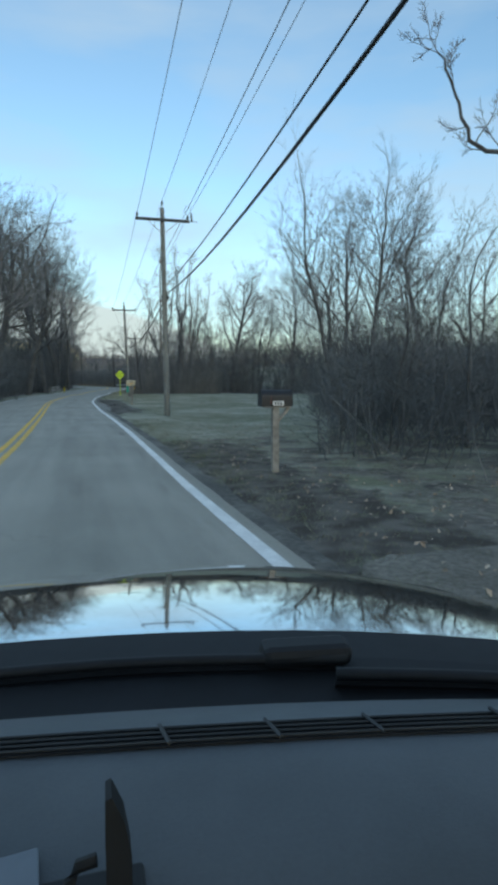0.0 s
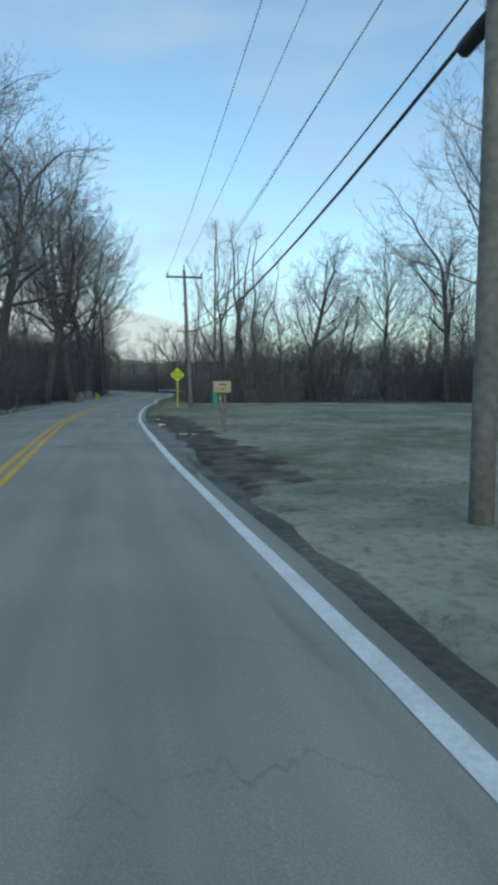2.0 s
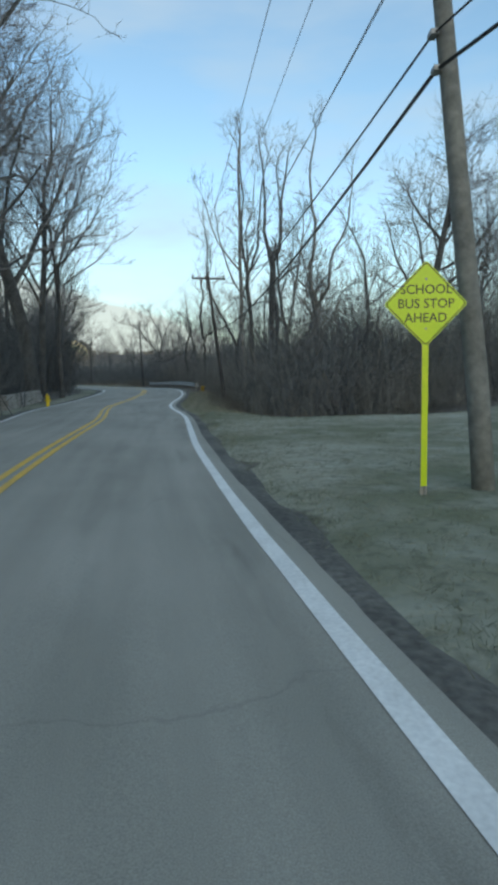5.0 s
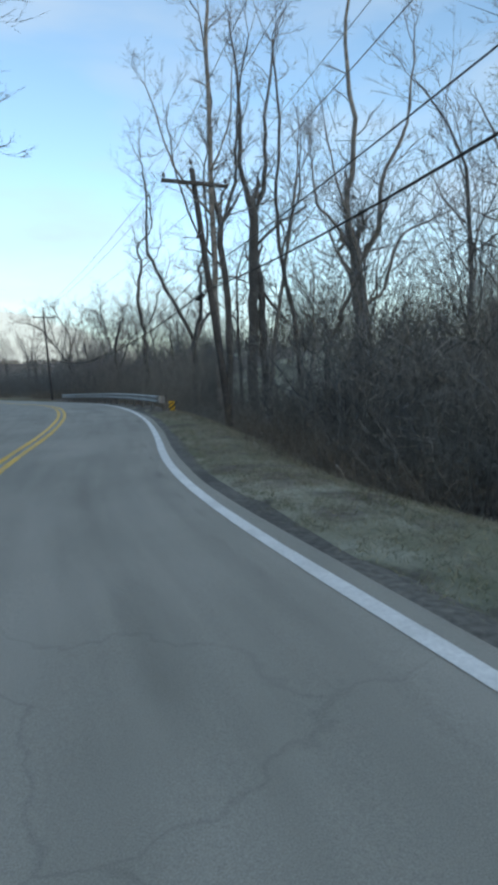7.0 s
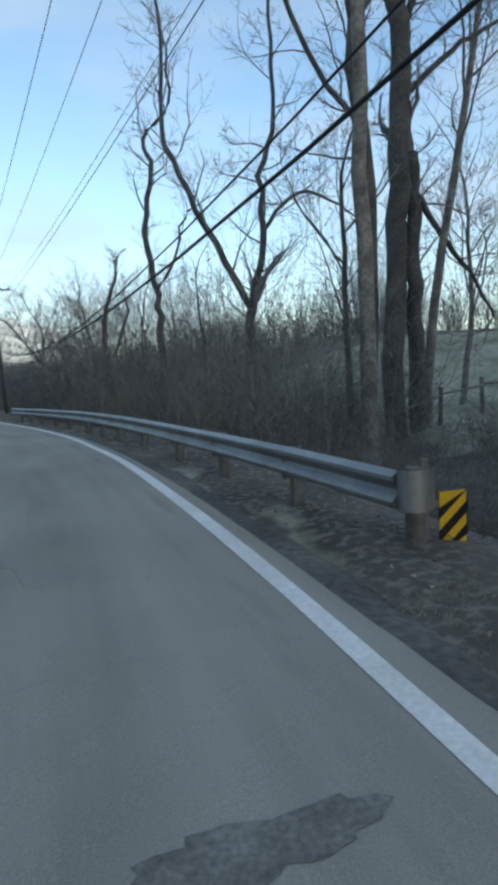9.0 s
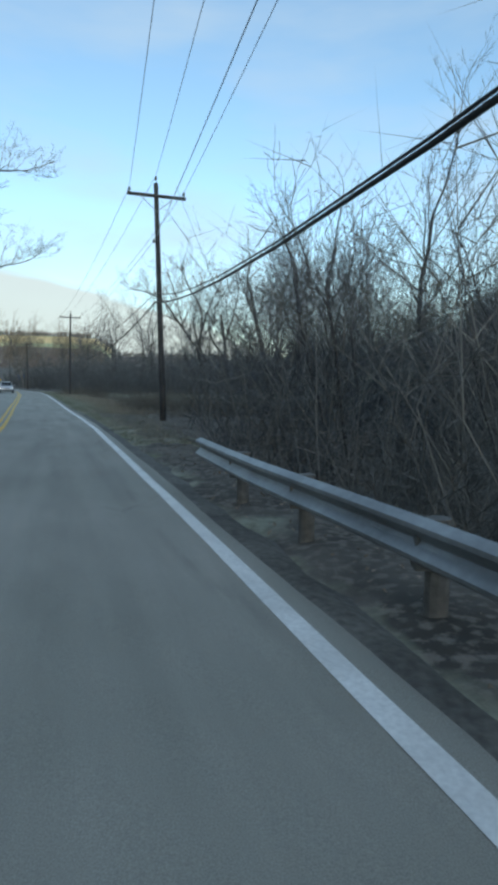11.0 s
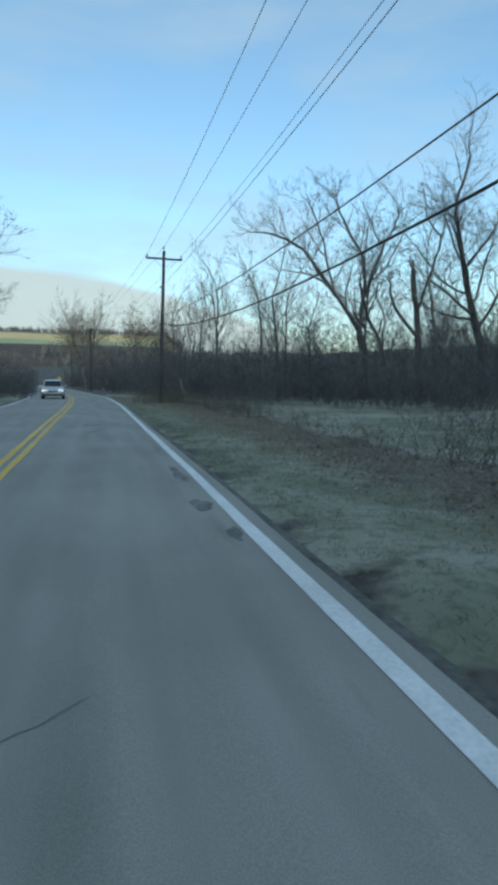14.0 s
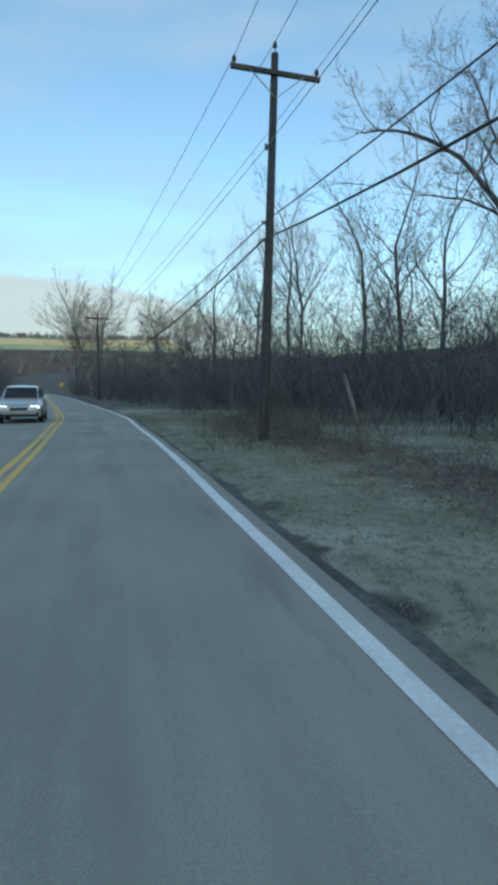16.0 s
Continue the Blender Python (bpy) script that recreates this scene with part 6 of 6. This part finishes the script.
M["old_tar"] = material("old_tar", (0.15, 0.148, 0.135), 0.85, second=(0.25, 0.244, 0.215), scale=4.5, fine=40, amount=0.35, bump=0.08, bump_scale=120)
for k, (x, y, ln, wd, hd) in enumerate(((-50.35, 166.9, 0.5, 0.95, 28), (-50.75, 166.35, 0.3, 1.0, 22), (-49.9, 167.7, 0.9, 0.3, 40), (-49.3, 164.7, 0.7, 0.35, -10), (-21.75, 95.6, 0.45, 1.1, 10), (-37.3, 138.7, 0.7, 0.25, 30), (-38.15, 139.1, 0.35, 0.6, 20), (-36.85, 140.7, 0.5, 0.3, 25),
                                        (-60.3, 188.0, 0.4, 1.7, 35), (-44.7, 158.0, 2.4, 0.24, 24), (-43.75, 155.8, 1.1, 0.32, 24), (-43.1, 154.6, 0.8, 0.2, 24), (-11.3, 34.0, 0.4, 0.9, 16))):
    blotch("road_stain", "dark worn tar stain on the asphalt", "road stain", x, y, ln * 0.65, wd * 0.65, hd, k + 1, M["old_tar"])
build_far_signs()


def build_left_wall():
    stone = material("pale_stone", (0.42, 0.40, 0.37), 0.9, second=(0.30, 0.285, 0.26), scale=1.5, fine=10, amount=0.3, bump=0.8, bump_scale=9)
    ob = thing("low_wall", "low pale stone wall at the edge of the woods", "wall")
    rnd = random.Random(5)
    a, c = Vector((-27.6, 79.5)), Vector((-29.2, 88.0))
    d = (c - a).normalized()
    L = (c - a).length
    turn = Matrix.Rotation(math.atan2(d.y, d.x), 4, "Z")
    first = None
    for row in range(3):
        s = 0.0 if row % 2 else -0.3
        while s < L:
            w = rnd.uniform(0.45, 0.8)
            p = a + d * (s + w / 2)
            part("stone", Build().box((w - 0.03, 0.36 + rnd.uniform(-0.04, 0.04), 0.27), Matrix.Translation((p.x, p.y, gz(p.x, p.y) + 0.05 + row * 0.28)) @ turn, 0.035), stone, ob)
            s += w


build_left_wall()


# ---- oncoming car in the other lane ----
def loft(b, rings):
    """Closed rings of equal length, joined one to the next, with both ends closed."""
    n = len(rings[0])
    o = len(b.v)
    vs = [v for r in rings for v in r]
    fs = []
    for i in range(len(rings) - 1):
        for k in range(n):
            k2 = (k + 1) % n
            fs.append((i * n + k, i * n + k2, (i + 1) * n + k2, (i + 1) * n + k))
    fs += [tuple(range(n - 1, -1, -1)), tuple((len(rings) - 1) * n + k for k in range(n))]
    b.add(vs, fs)
    return b


def car_ring(y, half, z0, z1, tuck=0.06, top=0.08):
    h = z1 - z0
    pts = [(-half + tuck, z0), (-half, z0 + h * 0.22), (-half, z0 + h * 0.62), (-half + top, z1 - h * 0.04), (-half * 0.6, z1), (half * 0.6, z1), (half - top, z1 - h * 0.04), (half, z0 + h * 0.62), (half, z0 + h * 0.22), (half - tuck, z0)]
    return [Vector((x, y, z)) for x, z in pts]


def wheel(parent, x, y, tyre, rim_mat, r=0.34):
    s = 1 if x > 0 else -1
    t = Build().tube([(x - s * 0.11, y, r), (x - s * 0.10, y, r), (x + s * 0.06, y, r), (x + s * 0.09, y, r)], [r * 0.9, r, r, r * 0.92], 24)
    w = part("wheel", t, tyre, parent, "black rubber tyre", smooth=False)
    part("rim", Build().tube([(x + s * 0.05, y, r), (x + s * 0.096, y, r)], [r * 0.64, r * 0.6], 18), rim_mat, w, "grey alloy rim")
    return w


def build_oncoming_car():
    silver = material("car_silver", (0.55, 0.56, 0.58), 0.3, 0.55, second=(0.52, 0.53, 0.55), scale=1, fine=80, amount=0.04, coat=0.8)
    glass = material("car_glass", (0.02, 0.024, 0.028), 0.05, second=(0.025, 0.03, 0.034), scale=1, fine=5, amount=0.05)
    black, tyre = paint("car_black", (0.02, 0.02, 0.021)), material("tyre", (0.022, 0.022, 0.022), 0.85, scale=6, fine=40, amount=0.2)
    lamp = bpy.data.materials.new("headlight_glow")
    lamp.use_nodes = True
    e = lamp.node_tree.nodes["Principled BSDF"]
    e.inputs["Base Color"].default_value, e.inputs["Emission Color"].default_value, e.inputs["Emission Strength"].default_value = (0.8, 0.8, 0.75, 1), (1, 0.93, 0.8, 1), 2.0
    i = near_index(196.5)
    d = (EDGE[i + 1] - EDGE[i - 1]).normalized()
    c = EDGE[i] - EDGE_N[i] * (LANE * 1.5)
    m = Matrix.Translation((c.x, c.y, float(base_z(c.y)) + 0.02)) @ Matrix.Rotation(math.atan2(-d.y, -d.x) - math.pi / 2, 4, "Z")
    ob = thing("car", "silver estate car with lit headlights in the opposite lane", "car", m)
    body = Build()
    loft(body, [car_ring(-2.28, 0.72, 0.42, 0.92), car_ring(-2.15, 0.86, 0.28, 1.0), car_ring(-1.3, 0.9, 0.24, 1.02), car_ring(0.6, 0.9, 0.24, 1.0), car_ring(1.0, 0.9, 0.24, 0.99), car_ring(1.9, 0.87, 0.26, 0.88), car_ring(2.18, 0.8, 0.3, 0.76), car_ring(2.28, 0.68, 0.4, 0.68)])
    part("body", body, silver, ob, smooth=True)
    cab = Build()
    def roof(y, half, z1, z0=0.97):
        return [Vector((x, y, z)) for x, z in ((-0.84, z0), (-half, z1 - 0.05), (-half * 0.7, z1), (half * 0.7, z1), (half, z1 - 0.05), (0.84, z0))]
    loft(cab, [roof(-2.1, 0.74, 1.02), roof(-1.75, 0.66, 1.5), roof(-0.2, 0.66, 1.56), roof(0.35, 0.64, 1.5), roof(1.05, 0.72, 1.0)])
    part("cabin", cab, silver, ob, smooth=False)
    ws = Build()
    ws.add([Vector(p) for p in ((-0.66, 1.045, 1.035), (0.66, 1.045, 1.035), (0.6, 0.42, 1.475), (-0.6, 0.42, 1.475), (-0.66, 1.03, 1.02), (0.66, 1.03, 1.02), (0.6, 0.40, 1.46), (-0.6, 0.40, 1.46))], [(0, 1, 2, 3), (7, 6, 5, 4), (0, 4, 5, 1), (1, 5, 6, 2), (2, 6, 7, 3), (3, 7, 4, 0)])
    part("windscreen", ws, glass, ob, "dark windscreen")
    for s in (-1, 1):
        for y0, y1 in ((-1.0, -0.05), (0.02, 0.72), (-1.85, -1.08)):
            w = Build()
            za, zb = 1.03, 1.43
            xa, xb = 0.84, 0.685
            t1 = min(y1, 0.4) if y1 > 0.5 else y1
            w.add([Vector((s * (x + o), y, z)) for o in (0.002, 0.012) for x, y, z in ((xa - 0.02, y0, za), (xa - 0.02, y1, za), (xb, t1, zb), (xb, y0 + 0.05, zb))], [(0, 1, 2, 3), (7, 6, 5, 4), (0, 4, 5, 1), (1, 5, 6, 2), (2, 6, 7, 3), (3, 7, 4, 0)])
            part("side_window", w, glass, ob, "dark side window")
        part("headlight", Build().box((0.36, 0.16, 0.15), pose(s * 0.6, 2.16, 0.66, 0, 0, -s * 14), 0.03), lamp, ob, "lit headlight")
        part("wing_mirror", Build().box((0.2, 0.1, 0.14), pose(s * 0.98, 0.62, 1.05), 0.03), silver, ob)
        for y in (-1.35, 1.38):
            wheel(ob, s * 0.8, y, tyre, M["steel"])
            part("wheel_arch", Build().tube([(s * 0.86, y, 0.34), (s * 0.905, y, 0.34)], 0.39, 20), black, ob)
    part("grille", Build().box((0.74, 0.06, 0.16), pose(0, 2.25, 0.6), 0.02), black, ob, "black grille")
    part("bumper", Build().box((1.5, 0.14, 0.2), pose(0, 2.2, 0.38), 0.05), black, ob, "dark lower bumper")


build_oncoming_car()


# ---- the car at the start of the way: bonnet, cowl, dashboard ----
def build_own_car():
    paint_dark = material("bonnet_paint", (0.56, 0.59, 0.61), 0.05, 1.0, second=(0.53, 0.56, 0.58), scale=1, fine=60, amount=0.03, coat=1.0)
    plastic = material("dash_plastic", (0.125, 0.138, 0.15), 0.55, second=(0.085, 0.094, 0.102), scale=3, fine=220, amount=0.06, bump=0.08, bump_scale=400)
    slat_grey = material("slat_grey", (0.045, 0.048, 0.052), 0.5, second=(0.035, 0.038, 0.04), scale=5, fine=80, amount=0.1)
    black = material("cowl_black", (0.006, 0.007, 0.009), 0.65, second=(0.008, 0.009, 0.012), scale=8, fine=60, amount=0.2)
    tyre = material("tyre_rubber", (0.022, 0.022, 0.022), 0.85, scale=6, fine=40, amount=0.2)
    ob = thing("car", "dark car front with glossy bonnet, wipers and grey dashboard", "car", Matrix.Rotation(radians(15), 4, "Z"))

    def sheet(rows, xs, thick, curve):
        """rows: (forward, height, drop towards the sides, skew); a thickened sheet over xs."""
        b = Build()
        n, m = len(rows), len(xs)
        vs = []
        for low in (0, thick):
            for y, z, drop, skew in rows:
                for x in xs:
                    vs.append((x, y - skew * x - curve * x * x, z - drop * (abs(x) / 0.9) ** 3 - low))
        fs = []
        for i in range(n - 1):
            for k in range(m - 1):
                a = i * m + k
                fs.append((a, a + 1, a + m + 1, a + m))
                fs.append((n * m + a, n * m + a + m, n * m + a + m + 1, n * m + a + 1))
        rim = [k for k in range(m)] + [i * m + m - 1 for i in range(1, n)] + [(n - 1) * m + k for k in range(m - 2, -1, -1)] + [i * m for i in range(n - 2, 0, -1)]
        for p, q in zip(rim, rim[1:] + rim[:1]):
            fs.append((q, p, p + n * m, q + n * m))
        b.add(vs, fs)
        return b
    xs = [-0.9 + 0.1 * k for k in range(19)]
    bonnet = sheet([(0.80, 1.072, 0.05, 0.14), (0.9, 1.07, 0.05, 0.12), (1.05, 1.06, 0.055, 0.09), (1.2, 1.045, 0.06, 0.06), (1.35, 1.022, 0.07, 0.03), (1.5, 0.985, 0.08, 0), (1.65, 0.925, 0.09, 0), (1.78, 0.84, 0.1, 0), (1.84, 0.74, 0.1, 0), (1.86, 0.6, 0.08, 0)], xs, 0.02, 0.2)
    part("bonnet", bonnet, paint_dark, ob, "glossy dark bonnet", smooth=True)
    part("cowl_panel", sheet([(0.62, 1.06, 0.04, 0.15), (0.70, 1.07, 0.04, 0.15), (0.80, 1.084, 0.04, 0.14), (0.875, 1.09, 0.04, 0.13), (0.89, 1.07, 0.04, 0.13)], xs, 0.02, 0.2), black, ob, "black plastic cowl")
    dash = sheet([(0.66, 1.085, 0.02, 0.15), (0.645, 1.10, 0.02, 0.15), (0.59, 1.118, 0.02, 0.15), (0.5, 1.122, 0.02, 0.15), (0.42, 1.123, 0.02, 0.12), (0.34, 1.118, 0.02, 0.08), (0.27, 1.10, 0.02, 0.05), (0.22, 1.06, 0.02, 0), (0.2, 0.98, 0.02, 0), (0.19, 0.8, 0.02, 0)], [-0.7 + 0.1 * k for k in range(15)], 0.02, 0.1)
    part("dashboard", dash, plastic, ob, "dull grey-blue plastic dashboard", smooth=True)
    # demister grille: dark slot with slats and dividers
    gx = [-0.46 + 0.04 * k for k in range(24)]
    slot = part("demister_grille", sheet([(0.574, 1.1215, 0.02, 0.16), (0.540, 1.1235, 0.02, 0.16)], gx, 0.004, 0.04), black, ob, "black demister grille with slats")
    for k in range(4):
        y = 0.5445 + 0.0085 * k
        b = Build().tube([(x, y - 0.16 * x - 0.04 * x * x, 1.1272 - 0.05 * (y - 0.5) - 0.02 * (abs(x) / 0.9) ** 3) for x in gx], 0.0017, 5)
        part("slat", b, slat_grey, slot)
    for x in (-0.3, -0.12, 0.055, 0.165, 0.27, 0.41):
        part("divider", Build().tube([(x, 0.576 - 0.16 * x - 0.04 * x * x, 1.1235), (x + 0.006, 0.539 - 0.16 * x - 0.04 * x * x, 1.1262)], 0.0024, 5), slat_grey, slot)
    # roof, windscreen posts and door tops: out of view, added to shade the dashboard
    lining = material("cabin_lining", (0.2, 0.2, 0.2), 0.95, second=(0.17, 0.17, 0.17), scale=2, fine=90, amount=0.1)
    part("roof", sheet([(-1.6, 1.70, 0.04, 0), (-0.8, 1.78, 0.05, 0), (-0.1, 1.77, 0.05, 0), (0.2, 1.71, 0.05, 0)], [-0.66 + 0.11 * k for k in range(13)], 0.05, 0.06), lining, ob, "unseen dark car roof with a grey lining, added to shade the dashboard", smooth=True)
    for side in (-1, 1):
        part("unseen_windscreen_post", Build().tube([(side * 0.82, 0.66, 1.05), (side * 0.78, 0.48, 1.35), (side * 0.68, 0.16, 1.71)], [0.05, 0.045, 0.05], 10), lining, ob, smooth=True)
        part("unseen_door_top", Build().box((0.1, 1.9, 0.42), pose(side * 0.84, -0.35, 0.92), 0.04), lining, ob)
    # wipers lying on the cowl
    for pts, r in (([(-0.75, 0.72, 1.075), (-0.4, 0.79, 1.09), (0.0, 0.765, 1.098), (0.33, 0.70, 1.095)], 0.008), ([(0.30, 0.665, 1.095), (0.55, 0.60, 1.085), (0.85, 0.50, 1.06)], 0.009)):
        w = part("wiper", Build().tube(catmull_3(pts), r, 8), black, ob, "black wiper blade", smooth=True)
        part("wiper_rubber", Build().tube([(p[0], p[1] + 0.004, p[2] - 0.016) for p in catmull_3(pts)], 0.006, 4), black, w)
    part("wiper_cap", Build().box((0.13, 0.05, 0.03), pose(0.28, 0.73, 1.098, 0, 0, -8), 0.012), black, ob, "rounded wiper end")
    # dark upright holder standing on the dashboard
    h = thing("phone_holder", "dark upright plastic holder standing on the dashboard", "holder", Matrix.Rotation(radians(15), 4, "Z"))
    part("stem", Build().prism([(-0.006, 0), (0.011, 0), (0.011, 0.045), (0.007, 0.07), (-0.001, 0.09), (-0.005, 0.088), (-0.006, 0.06)], 0.02, Matrix.Translation((0.004, 0.378, 1.12)) @ Matrix.Rotation(radians(90), 4, "X")), black, h)
    part("arm", Build().tube([(-0.008, 0.37, 1.158), (-0.02, 0.37, 1.156), (-0.026, 0.37, 1.145), (-0.034, 0.37, 1.12)], 0.0045, 6), black, h)
    part("base", Build().box((0.09, 0.05, 0.008), pose(-0.02, 0.37, 1.124), 0.003), black, h)
    pad = Build().box((0.085, 0.075, 0.006), Matrix.Rotation(radians(15), 4, "Z") @ pose(-0.09, 0.385, 1.1265, 0, 0, 6), 0.002)
    solid("notepad", pad, paint("pad_grey", (0.21, 0.24, 0.28)), "pale grey notepad lying on the dashboard", "notepad")
    # body below the bonnet line, and the front wheels
    body = Build()
    loft(body, [car_ring(-0.15, 0.86, 0.25, 0.72), car_ring(0.6, 0.87, 0.25, 0.86), car_ring(1.2, 0.87, 0.25, 0.86), car_ring(1.62, 0.84, 0.27, 0.72), car_ring(1.74, 0.76, 0.32, 0.58)])
    part("body", body, paint_dark, ob, "dark painted lower body", smooth=True)
    for s in (-1, 1):
        part("wheel_arch", Build().tube([(s * 0.83, 0.95, 0.34), (s * 0.875, 0.95, 0.34)], 0.4, 20), black, ob)
        wheel(ob, s * 0.79, 0.95, tyre, M["steel"])


build_own_car()
